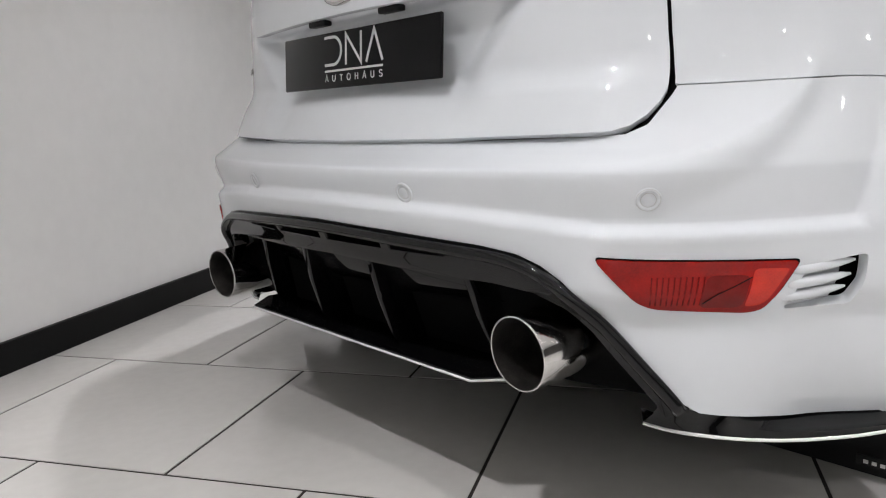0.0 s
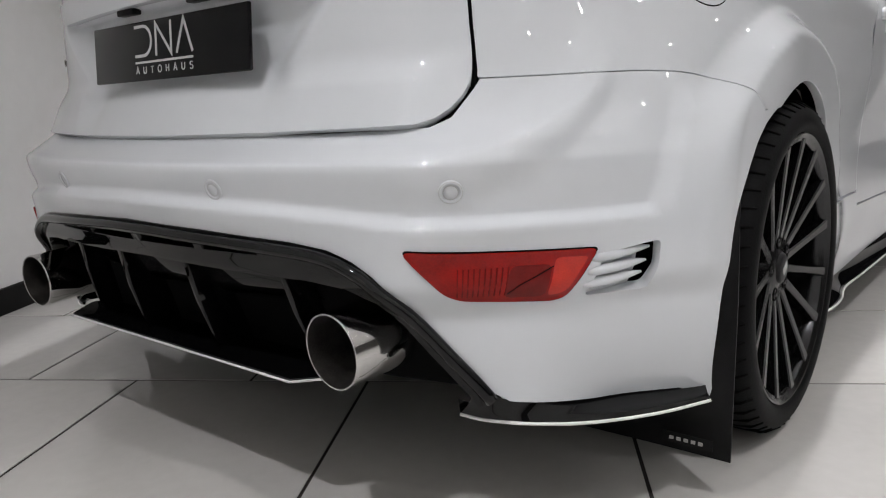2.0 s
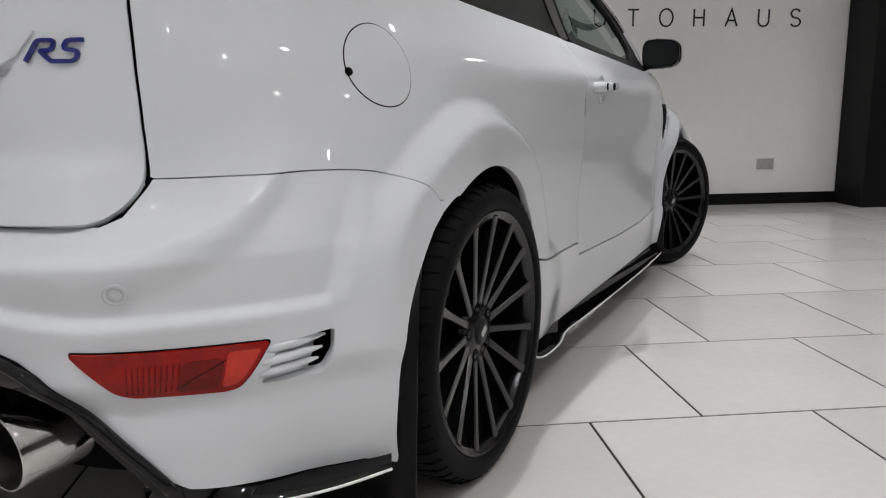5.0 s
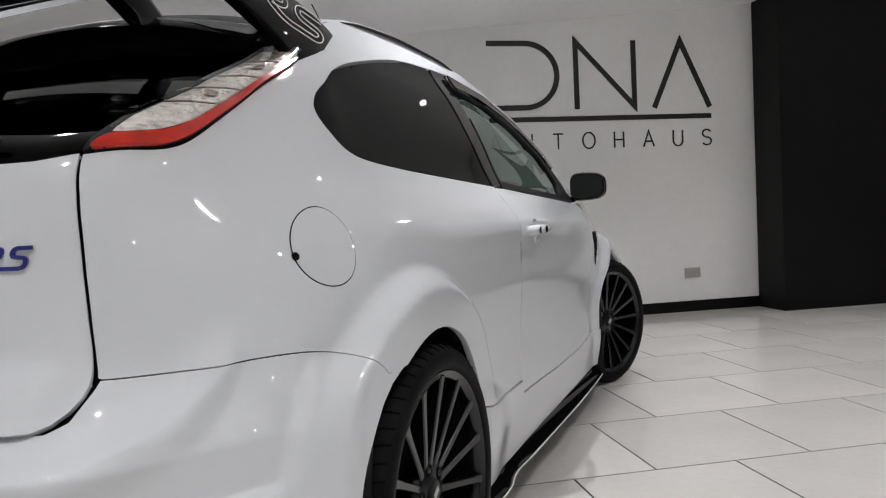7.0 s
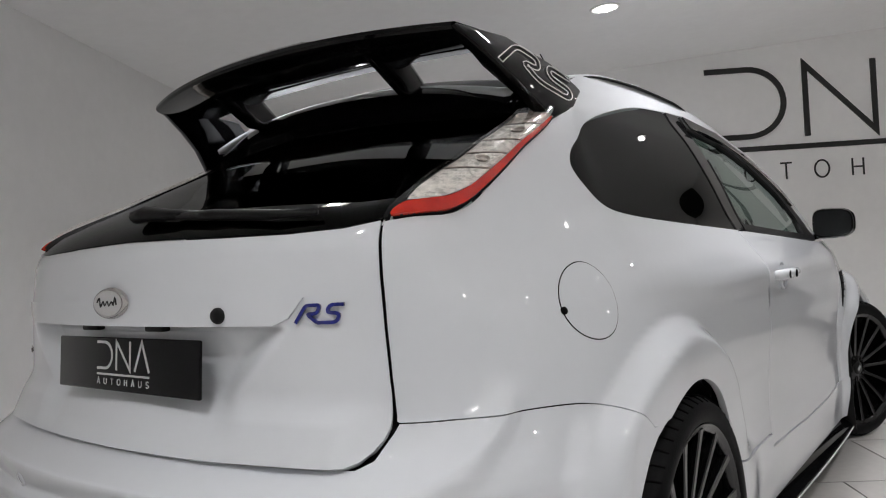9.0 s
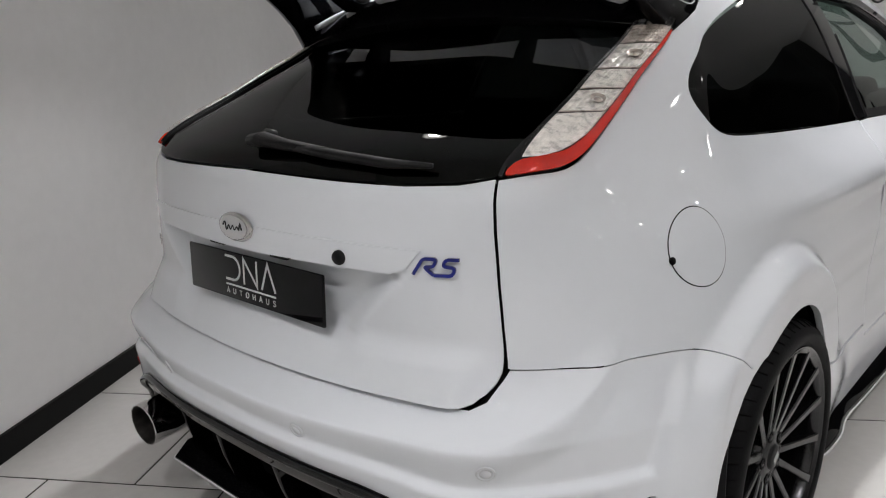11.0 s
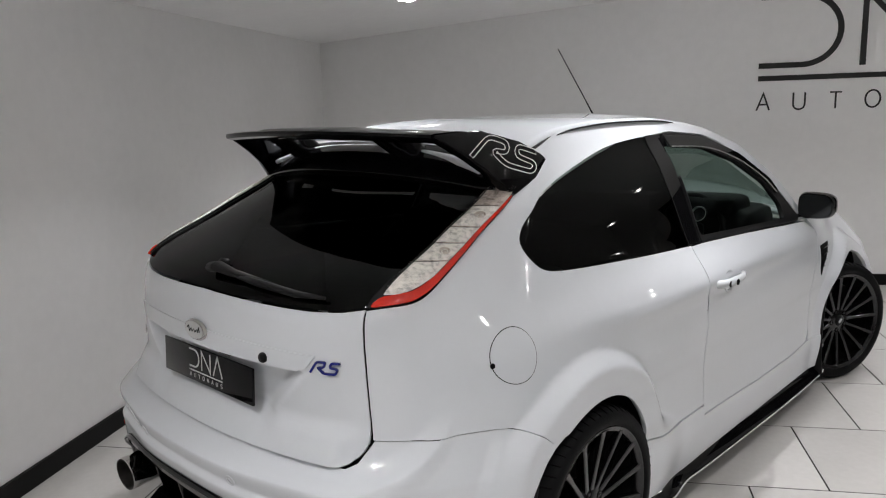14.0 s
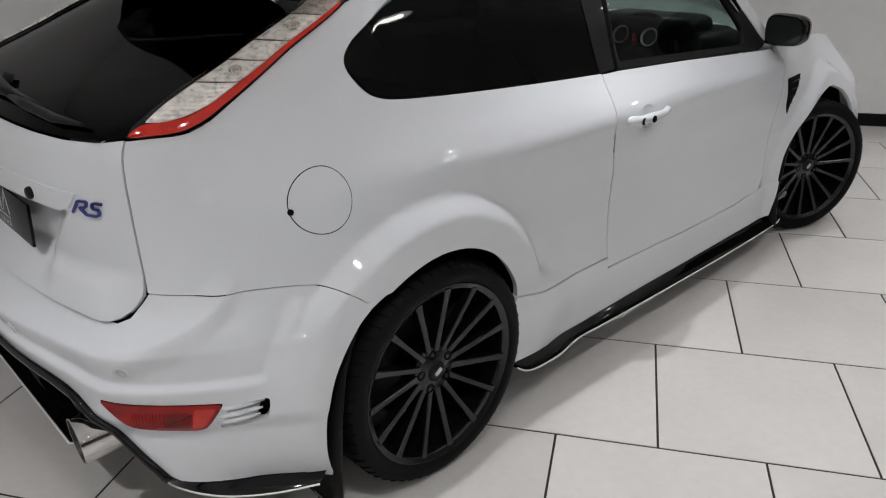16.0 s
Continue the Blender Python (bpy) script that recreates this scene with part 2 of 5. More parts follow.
# ---- car body surface ----
# Sections of the right-hand half of the body, from the middle of the tail round to the nose.
# Rows: girth coordinate, then x and y of the skin at the heights in LEVELS.
LEVELS = (0.20, 0.32, 0.44, 0.52, 0.589, 0.604, 0.62, 0.65, 0.72, 0.88, 1.00, 1.05, 1.18, 1.30, 1.39, 1.47)
TAIL_A = (0.00, [0] * 16,
          [-.76, -.79, -.83, -.857, -.855, -.8275, -.80, -.735, -.755, -.775, -.762, -.735, -.475, -.20, 0.0, .16])
TAIL_B = (0.30, [.30] * 16,
          [-.76, -.785, -.815, -.838, -.835, -.81, -.785, -.725, -.735, -.75, -.737, -.712, -.45, -.175, .01, .16])
TAIL_C = (0.52, [.51, .51, .51, .52, .525, .5235, .522, .52, .525, .52, .515, .51, .505, .50, .47, .43],
          [-.75, -.775, -.785, -.79, -.785, -.7675, -.75, -.70, -.698, -.697, -.685, -.66, -.385, -.105, .03, .14])
TAIL_D = (0.66, [.62, .615, .612, .635, .64, .639, .638, .637, .643, .638, .630, .625, .617, .603, .55, .49],
          [-.72, -.745, -.752, -.752, -.745, -.73, -.715, -.68, -.64, -.628, -.622, -.606, -.33, -.06, .06, .14])
CORNER = (0.86, [.735, .755, .772, .785, .79, .7875, .785, .778, .765, .74, .71, .70, .665, .632, .58, .53],
          [-.63, -.615, -.585, -.58, -.575, -.5675, -.56, -.54, -.515, -.50, -.48, -.46, -.27, -.03, .08, .15])
SIDE_A = (1.05, [.862, .87, .87, .87, .868, .867, .866, .865, .86, .822, .775, .755, .703, .645, .59, .55],
          [-.34, -.37, -.385, -.38, -.37, -.36, -.35, -.34, -.32, -.30, -.28, -.25, -.13, .02, .12, .18])
SIDE_B = (1.40, [.86, .86, .86, .865, .87, .8725, .875, .88, .885, .865, .80, .775, .715, .655, .60, .56], [0.0] * 12 + [.03, .08, .15, .20])
SIDE_C = (1.90, [.855, .87, .868, .87, .875, .8775, .88, .883, .89, .885, .815, .785, .725, .66, .60, .562], [.5] * 16)
SIDE_D = (2.35, [.855, .865, .865, .87, .877, .8795, .882, .886, .895, .895, .812, .785, .725, .66, .60, .562], [.95] * 16)
SIDE_E = (3.00, [.855, .865, .865, .87, .877, .8795, .882, .886, .893, .88, .805, .78, .715, .65, .595, .55], [1.6] * 16)
SIDE_F = (3.65, [.855, .865, .865, .87, .873, .8745, .876, .878, .878, .845, .775, .75, .69, .63, .58, .53], [2.25] * 16)
SIDE_G = (4.00, [.85, .86, .865, .868, .868, .866, .864, .86, .84, .76, .70, .66, .6, .55, .5, .46], [2.6] * 16)
SIDE_H = (4.40, [.84, .85, .855, .85, .84, .836, .832, .82, .78, .67, .60, .56, .5, .45, .4, .36], [3.0] * 10 + [2.9, 2.85, 2.8, 2.75, 2.7, 2.65])
NOSE_A = (4.75, [.73, .75, .76, .76, .75, .7475, .745, .74, .71, .60, .5, .45, .4, .35, .3, .26], [3.28, 3.3, 3.31, 3.3, 3.29, 3.285, 3.28, 3.26, 3.2, 3.05, 2.9, 2.85, 2.8, 2.75, 2.7, 2.65])
NOSE_B = (5.10, [.42] * 16, [3.46, 3.48, 3.5, 3.49, 3.48, 3.475, 3.47, 3.45, 3.38, 3.15, 2.9, 2.85, 2.8, 2.75, 2.7, 2.65])
NOSE_C = (5.50, [0] * 16, [3.5, 3.53, 3.545, 3.54, 3.53, 3.525, 3.52, 3.5, 3.43, 3.2, 2.9, 2.85, 2.8, 2.75, 2.7, 2.65])
SECTIONS = (TAIL_A, TAIL_B, TAIL_C, TAIL_D, CORNER, SIDE_A, SIDE_B, SIDE_C, SIDE_D, SIDE_E, SIDE_F, SIDE_G, SIDE_H, NOSE_A, NOSE_B, NOSE_C)
AXLES = ((0.0, 0.325), (2.60, 0.325))
DS, DZ, Z0 = 0.005, 0.003, 0.16


def pchip(xs, ys, q):
    """Monotone cubic through the points, at q."""
    xs, ys = np.asarray(xs, float), np.asarray(ys, float)
    h, d = np.diff(xs), np.diff(ys) / np.diff(xs)
    m = np.zeros(len(xs))
    same = d[:-1] * d[1:] > 0
    w1, w2 = 2 * h[1:] + h[:-1], h[1:] + 2 * h[:-1]
    with np.errstate(divide="ignore", invalid="ignore"):
        m[1:-1] = np.where(same, (w1 + w2) / (w1 / d[:-1] + w2 / d[1:]), 0)
    m[0], m[-1] = d[0], d[-1]
    k = np.clip(np.searchsorted(xs, q) - 1, 0, len(xs) - 2)
    u = (q - xs[k]) / h[k]
    uc = np.clip(u, 0, 1)
    v = ((1 + 2 * uc) * (1 - uc) ** 2 * ys[k] + uc * (1 - uc) ** 2 * h[k] * m[k] + uc**2 * (3 - 2 * uc) * ys[k + 1] + uc**2 * (uc - 1) * h[k] * m[k + 1])
    return v + np.where(u < 0, u * h[k] * m[0], 0) + np.where(u > 1, (u - 1) * h[k] * m[-1], 0)


def spline(xs, table, q):
    """Natural cubic spline through rows of table, at q."""
    xs = np.asarray(xs, float)
    n, h = len(xs), np.diff(xs)
    a, b = np.eye(n), np.zeros_like(table)
    for i in range(1, n - 1):
        a[i, i - 1], a[i, i], a[i, i + 1] = h[i - 1], 2 * (h[i - 1] + h[i]), h[i]
        b[i] = 6 * ((table[i + 1] - table[i]) / h[i] - (table[i] - table[i - 1]) / h[i - 1])
    m = np.linalg.solve(a, b)
    k = np.clip(np.searchsorted(xs, q) - 1, 0, n - 2)
    t0, t1, hk = (xs[k + 1] - q)[:, None], (q - xs[k])[:, None], h[k][:, None]
    return m[k] * t0**3 / (6 * hk) + m[k + 1] * t1**3 / (6 * hk) + (table[k] / hk - m[k] * hk / 6) * t0 + (table[k + 1] / hk - m[k + 1] * hk / 6) * t1


def smooth(a, b, v):
    u = np.clip((v - a) / (b - a), 0, 1)
    return u * u * (3 - 2 * u)


def blur(table, n, axis):
    out = np.zeros_like(table)
    for i in range(-n, n + 1):
        idx = np.clip(np.arange(table.shape[axis]) + i, 0, table.shape[axis] - 1)
        out += np.take(table, idx, axis)
    return out / (2 * n + 1)


SQ = np.arange(-1.5, 5.5 + DS / 2, DS)
ZQ = np.arange(Z0, 1.50, DZ)


def skin_tables():
    xs = np.array([pchip(LEVELS, s[1], ZQ) for s in SECTIONS])
    ys = np.array([pchip(LEVELS, s[2], ZQ) for s in SECTIONS])
    # the shelf over the bumper's crease is straight from level to level
    flat = (ZQ >= LEVELS[4]) & (ZQ <= LEVELS[7])
    for k, sec in enumerate(SECTIONS):
        xs[k, flat], ys[k, flat] = np.interp(ZQ[flat], LEVELS, sec[1]), np.interp(ZQ[flat], LEVELS, sec[2])
    ss = np.array([s[0] for s in SECTIONS])
    n = 7
    ss = np.r_[-ss[n:0:-1], ss]
    xs, ys = np.r_[-xs[n:0:-1], xs], np.r_[ys[n:0:-1], ys]
    tx, ty = spline(ss, xs, SQ), spline(ss, ys, SQ)
    tx, ty = blur(tx, 1, 1), blur(ty, 1, 1)
    # the tail stands a little further forward than its sections
    ty = ty + 0.010 * (1 - smooth(0.75, 1.0, np.abs(SQ)))[:, None]
    # ridge that runs along the bumper and sweeps up into the corner
    ridge = np.interp(np.abs(SQ), [0, 0.60, 0.66, 0.71, 0.76, 0.805, 0.84, 0.865, 0.90, 0.95], [0.590, 0.592, 0.597, 0.606, 0.626, 0.652, 0.680, 0.708, 0.765, 0.87])[:, None]
    above, below = np.clip(ZQ[None, :] - ridge, 0, None), np.clip(ridge - ZQ[None, :], 0, None)
    reach = np.interp(np.abs(SQ), [0, 0.70, 0.80, 0.86], [0.036, 0.036, 0.055, 0.09])[:, None]
    tall = 0.020 * np.clip(1 - above / (1.7 * reach), 0, 1) ** 2 * (1 - smooth(0.0, 0.085, below)) * (1 - smooth(0.70, 0.80, ZQ))[None, :] * (1 - smooth(0.80, 0.93, np.abs(SQ)))[:, None]
    # the lower edge and the flare stand proud round the sunken bumper face
    foot = np.interp(np.abs(SQ), [0, 0.30, 0.46, 0.62, 0.95], [0.532, 0.525, 0.515, 0.503, 0.503])[:, None]
    side = np.interp(ZQ, [0.48, 0.505, 0.55, 0.61, 0.70], [0.955, 0.962, 0.976, 0.988, 0.996])[None, :]
    face = smooth(foot - 0.010, foot + 0.014, ZQ[None, :]) * (1 - smooth(side - 0.020, side + 0.016, np.abs(SQ)[:, None]))
    tall = tall + 0.019 * (1 - face) * (1 - smooth(0.63, 0.70, ZQ))[None, :] * smooth(0.36, 0.42, ZQ)[None, :] * (1 - smooth(1.0, 1.10, np.abs(SQ)))[:, None]
    nx, ny = np.gradient(ty, axis=0), -np.gradient(tx, axis=0)
    nn = np.hypot(nx, ny) + 1e-9
    tx, ty = tx + tall * nx / nn, ty + tall * ny / nn
    # shoulder crease along the flank
    flank = smooth(1.45, 1.8, np.abs(SQ)) * (1 - smooth(3.2, 3.6, np.abs(SQ)))
    above, below = np.clip(ZQ - 0.868, 0, None), np.clip(0.868 - ZQ, 0, None)
    tx = tx + np.sign(tx) * 0.009 * flank[:, None] * (np.clip(1 - above / 0.05, 0, 1) * (1 - smooth(0.0, 0.06, below)))[None, :]
    # number plate recess under the handle strip
    zz, half = ZQ[None, :], 0.295 + 1.0 * np.clip(ZQ[None, :] - 0.74, 0, 0.14)
    hollow = smooth(0.690, 0.728, zz) * (1 - smooth(0.868, 0.876, zz)) * (1 - smooth(half - 0.055, half + 0.045, np.abs(SQ)[:, None]))
    ty = ty + 0.038 * hollow
    # flared wheel arches
    for ay, az in AXLES:
        rho = np.hypot(ty - ay, ZQ[None, :] - az)
        # ahead of the wheel the flare runs out flat into the skirt
        low = (1 - smooth(0.36, 0.50, ZQ))[None, :] * smooth(ay + 0.05, ay + 0.25, ty)
        # behind it the flare rounds softly into the bumper's corner
        back = (1 - smooth(0.44, 0.66, ZQ))[None, :] * (1 - smooth(ay - 0.25, ay - 0.10, ty))
        bulge = (0.045 - 0.023 * low - 0.006 * back) * (1 - smooth(0.440 + 0.02 * low - 0.06 * back, 0.502 + 0.18 * low + 0.035 * back, rho)) * smooth(0.6, 0.75, np.abs(tx))
        tx = tx + np.sign(tx) * bulge
    return tx, ty


TX, TY = skin_tables()


def skin(s, z):
    """The place on the body skin at girth s and height z (arrays)."""
    s, z = np.asarray(s, float), np.asarray(z, float)
    a, b = np.clip((s - SQ[0]) / DS, 0, len(SQ) - 1.001), np.clip((z - Z0) / DZ, 0, len(ZQ) - 1.001)
    i, j = a.astype(int), b.astype(int)
    u, v = a - i, b - j
    f = lambda t: t[i, j] * (1 - u) * (1 - v) + t[i + 1, j] * u * (1 - v) + t[i, j + 1] * (1 - u) * v + t[i + 1, j + 1] * u * v
    return np.stack([f(TX), f(TY), z], -1)


def skin_normal(s, z):
    e = 0.003
    a, b = skin(s + e, z) - skin(s - e, z), skin(s, z + e) - skin(s, z - e)
    n = np.cross(a, b)
    return n / (np.linalg.norm(n, axis=-1, keepdims=True) + 1e-12)

# ---- the showroom ----
def room_part(name, bm, mat, label, category, kind="structure", shade=False):
    ob = part(name, bm, mat, None, label, ROOM, shade)
    return tagged(ob, category=category, kind=kind)


def ceil_z(u):
    return CEIL_Z + CEIL_RISE * (u - WALL_U)


TOP = ceil_z(FAR_U) + 0.1


def wall_slab(u0, u1, v0, v1):
    """An upright wall whose top follows the ceiling."""
    b = bmesh.new()
    lo = [b.verts.new((u, v, -0.1)) for u, v in ((u0, v0), (u1, v0), (u1, v1), (u0, v1))]
    hi = [b.verts.new((u, v, ceil_z(u) + 0.05)) for u, v in ((u0, v0), (u1, v0), (u1, v1), (u0, v1))]
    b.faces.new(lo[::-1])
    b.faces.new(hi)
    for k in range(4):
        b.faces.new((lo[k], lo[(k + 1) % 4], hi[(k + 1) % 4], hi[k]))
    return b


room_part("wall_west", wall_slab(WALL_U - 0.15, WALL_U, FAR_V, WALL_V), M_WALL, "plain warm white painted showroom wall", "wall")
room_part("wall_north", wall_slab(WALL_U - 0.15, FAR_U + 0.15, WALL_V, WALL_V + 0.15), M_WALL, "white painted showroom wall carrying a black sign", "wall")
# the next two walls are out of view, added dark to hold bounce down
room_part("wall_east", wall_slab(FAR_U, FAR_U + 0.15, FAR_V, WALL_V), M_FARWALL, "plain unseen far showroom wall, greyed to cut bounce light", "wall")
room_part("wall_south", wall_slab(WALL_U - 0.15, FAR_U + 0.15, FAR_V - 0.15, FAR_V), M_FARWALL, "plain unseen showroom wall behind the viewer, greyed to darken reflections", "wall")

b = bmesh.new()
lo = [b.verts.new((u, v, ceil_z(u))) for u, v in ((WALL_U, FAR_V), (WALL_U, WALL_V), (FAR_U, WALL_V), (FAR_U, FAR_V))]
hi = [b.verts.new((v.co.x, v.co.y, v.co.z + 0.12)) for v in lo]
b.faces.new(lo)
b.faces.new(hi[::-1])
for k in range(4):
    b.faces.new((lo[k], hi[k], hi[(k + 1) % 4], lo[(k + 1) % 4]))
bmesh.ops.recalc_face_normals(b, faces=b.faces)
room_part("ceiling", b, M_CEIL, "white painted ceiling rising gently from the side wall", "ceiling")

SKIRT_H, SKIRT_T = 0.092, 0.018
b = box((SKIRT_T, WALL_V - FAR_V, SKIRT_H), (WALL_U + SKIRT_T / 2, (WALL_V + FAR_V) / 2, SKIRT_H / 2), 0.003)
room_part("baseboard_west", b, M_SKIRT, "low black skirting board along the wall", "skirting board")
b = box((FAR_U - WALL_U - SKIRT_T, SKIRT_T, SKIRT_H), ((FAR_U + WALL_U + SKIRT_T) / 2, WALL_V - SKIRT_T / 2, SKIRT_H / 2), 0.003)
room_part("baseboard_north", b, M_SKIRT, "low black skirting board along the wall", "skirting board")

# black pillar against the sign wall
b = wall_slab(4.42, 6.2, 3.50, WALL_V - 0.02)
room_part("pillar", b, M_SKIRT, "broad black painted pillar against the white wall", "pillar")

# double socket low on the wall
socket = thing("wall_socket", ROOM @ pose(3.80, WALL_V, 0.333, 90, 0, 0), "brushed metal double wall socket low on the wall", "socket")
part("face_plate", box((0.146, 0.086, 0.008), (0, 0, 0.004), 0.002), M_SOCKET, socket)
for x in (-0.036, 0.036):
    part("outlet", box((0.036, 0.036, 0.004), (x, -0.008, 0.0085), 0.001), M_SOCKET, socket)
    part("switch", box((0.012, 0.018, 0.006), (x * 1.6, 0.028, 0.010), 0.001), M_SOCKET, socket)

# the wall sign: an open hook, a zigzag and a chevron over a rule and a row of thin letters
sign = thing("wall_sign", ROOM @ pose(2.05, WALL_V, 1.66, 90, 0, 0), "black cut-out sign with a rule and thin capitals on the wall", "sign")


def stroke(points, width, depth=0.012, bm=None):
    """A flat band of even width along points in x, y."""
    pts = [Vector(p) for p in points]
    left, right = [], []
    for i, p in enumerate(pts):
        a = (p - pts[i - 1]).normalized() if i else None
        c = (pts[i + 1] - p).normalized() if i < len(pts) - 1 else None
        t = ((a or c) + (c or a)).normalized()
        n = Vector((-t.y, t.x))
        k = width / 2 / max(n.dot(Vector((-(a or c).y, (a or c).x))), 0.4)
        left.append(p + n * k)
        right.append(p - n * k)
    b = bmesh.new()
    rows = [[b.verts.new((*q, z)) for q in side] for side, z in ((left, 0), (left, depth), (right, depth), (right, 0))]
    for r, q in ((0, 1), (1, 2), (2, 3)):
        for i in range(len(pts) - 1):
            b.faces.new((rows[r][i], rows[r][i + 1], rows[q][i + 1], rows[q][i]))
    for i in (0, -1):
        b.faces.new([row[i] for row in rows])
    bmesh.ops.recalc_face_normals(b, faces=b.faces)
    return join(bm, b)


def sign_strokes(w, h, t):
    """Outlines of the three strokes in a field w wide and h high."""
    r, x1 = h / 2 - t / 2, 0.30 * w
    hook = [(0, h - t / 2)] + [(x1 - r * 1.05 + r * 1.05 * math.sin(a), h / 2 + r * math.cos(a)) for a in np.linspace(0, math.pi, 22)] + [(0.0, t / 2)]
    zig = [(0.385 * w, 0), (0.385 * w, h * 0.985), (0.645 * w, h * 0.03), (0.645 * w, h)]
    roof = [(0.735 * w, 0), (0.862 * w, h * 0.99), (0.995 * w, 0)]
    return hook, zig, roof


SIGN_W, SIGN_H = 1.97, 0.565
for pts in sign_strokes(SIGN_W, SIGN_H, 0.042):
    part("stroke", stroke([(x, y + 0.095) for x, y in pts], 0.042), M_SIGN, sign, shade=False)
part("rule", box((SIGN_W, 0.040, 0.012), (SIGN_W / 2, 0.018, 0.006), 0.001), M_SIGN, sign, shade=False)


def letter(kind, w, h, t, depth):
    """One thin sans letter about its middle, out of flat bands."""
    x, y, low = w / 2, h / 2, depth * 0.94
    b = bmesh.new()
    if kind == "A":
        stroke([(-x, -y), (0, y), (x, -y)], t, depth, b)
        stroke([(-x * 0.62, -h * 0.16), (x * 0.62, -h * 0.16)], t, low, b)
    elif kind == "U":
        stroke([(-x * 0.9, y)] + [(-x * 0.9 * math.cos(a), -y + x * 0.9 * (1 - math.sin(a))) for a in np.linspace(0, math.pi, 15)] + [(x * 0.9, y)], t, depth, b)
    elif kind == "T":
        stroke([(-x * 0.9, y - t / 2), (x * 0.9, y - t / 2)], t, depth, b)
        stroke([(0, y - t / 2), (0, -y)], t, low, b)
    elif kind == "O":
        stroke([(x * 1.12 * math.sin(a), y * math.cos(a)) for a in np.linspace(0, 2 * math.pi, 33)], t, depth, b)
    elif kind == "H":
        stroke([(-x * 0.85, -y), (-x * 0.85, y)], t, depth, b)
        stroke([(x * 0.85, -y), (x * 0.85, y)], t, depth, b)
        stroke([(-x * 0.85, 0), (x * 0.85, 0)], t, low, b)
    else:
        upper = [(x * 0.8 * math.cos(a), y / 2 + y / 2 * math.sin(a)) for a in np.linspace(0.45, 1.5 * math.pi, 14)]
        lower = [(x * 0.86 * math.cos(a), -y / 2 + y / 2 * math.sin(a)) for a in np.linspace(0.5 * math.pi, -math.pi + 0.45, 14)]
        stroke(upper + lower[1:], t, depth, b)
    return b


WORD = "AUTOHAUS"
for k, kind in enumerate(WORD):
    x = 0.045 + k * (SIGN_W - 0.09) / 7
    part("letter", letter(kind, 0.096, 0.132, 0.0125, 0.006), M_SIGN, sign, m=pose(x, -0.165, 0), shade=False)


# downlights in the ceiling
def downlight(u, v, lit):
    tilt = math.degrees(math.atan(CEIL_RISE))
    ob = thing("ceiling_light", ROOM @ pose(u, v, ceil_z(u), 0, -tilt, 0), "round recessed white downlight, lit, in the ceiling", "light", "ceiling downlights")
    part("trim_ring", lathe([(0.088, 0.0), (0.088, -0.004), (0.080, -0.008), (0.066, -0.006), (0.063, 0.0)], 40), M_WHITE, ob)
    part("diffuser", lathe([(0.0, -0.002), (0.064, -0.002)], 40), M_LIGHT, ob)
    part("led_core", lathe([(0.0, -0.0165), (0.022, -0.0165), (0.026, -0.004)], 24), M_LED, ob)
    if lit:
        la = bpy.data.lights.new("downlight", "AREA")
        la.shape, la.size, la.energy, la.color = "DISK", 2 * LAMP_RADIUS, lit * LAMP_WATTS, (0.990, 0.976, 1.0)
        la.spread = radians(LAMP_SPREAD)
        lo = new("downlight_lamp", la)
        lo.matrix_basis = ROOM @ pose(u, v, ceil_z(u) - 0.024)
    return ob


for i in range(8):
    for j in range(-6, 2):
        u, v = -0.40 + 1.46 * i, 0.24 + 2.0 * j
        if u < FAR_U - 0.4 and v > FAR_V + 0.3:
            downlight(u, v, (1.0, 1.0, 0.9, 0.9, 0.9)[i] * (1.0 if j > -2 else 1.15) if i < 5 and j > -4 else 0)


# access hatch in the ceiling
tilt = math.degrees(math.atan(CEIL_RISE))
hatch = thing("ceiling_hatch", ROOM @ pose(1.10, 1.30, ceil_z(1.10), 0, -tilt, 0), "white ceiling access hatch with a dark shadow gap", "hatch")
part("hatch_panel", box((0.72, 0.72, 0.006), (0.38, 0.38, -0.004), 0.001), M_CEIL, hatch, shade=False)
for at, size in (((0.010, 0.38), (0.016, 0.76)), ((0.38, 0.010), (0.72, 0.012))):
    part("shadow_gap", box((*size, 0.005), (*at, -0.0035)), M_SKIRT, hatch, shade=False)

# ---- panels on the body skin ----
from mathutils.geometry import delaunay_2d_cdt


def rounded(pts, r, n=4):
    """A closed outline with its corners rounded off."""
    out = []
    for i, p in enumerate(pts):
        a, c = np.subtract(pts[i - 1], p), np.subtract(pts[(i + 1) % len(pts)], p)
        la, lc = np.hypot(*a), np.hypot(*c)
        k = min(r, la * 0.45, lc * 0.45)
        p0, p2 = np.add(p, a / la * k), np.add(p, c / lc * k)
        for u in np.linspace(0, 1, n + 1):
            out.append(tuple((1 - u) ** 2 * p0 + 2 * u * (1 - u) * np.array(p) + u * u * p2))
    return out


def curved(pts, n=6, closed=False):
    """A smooth line through points."""
    pts = [np.array(p, float) for p in pts]
    out = []
    m = len(pts)
    for i in range(m if closed else m - 1):
        p = [pts[(i + k) % m] if closed else pts[min(max(i + k, 0), m - 1)] for k in (-1, 0, 1, 2)]
        for u in np.linspace(0, 1, n, endpoint=False):
            out.append(tuple(0.5 * (2 * p[1] + (p[2] - p[0]) * u + (2 * p[0] - 5 * p[1] + 4 * p[2] - p[3]) * u * u + (3 * p[1] - p[0] - 3 * p[2] + p[3]) * u**3)))
    if not closed:
        out.append(tuple(pts[-1]))
    return out


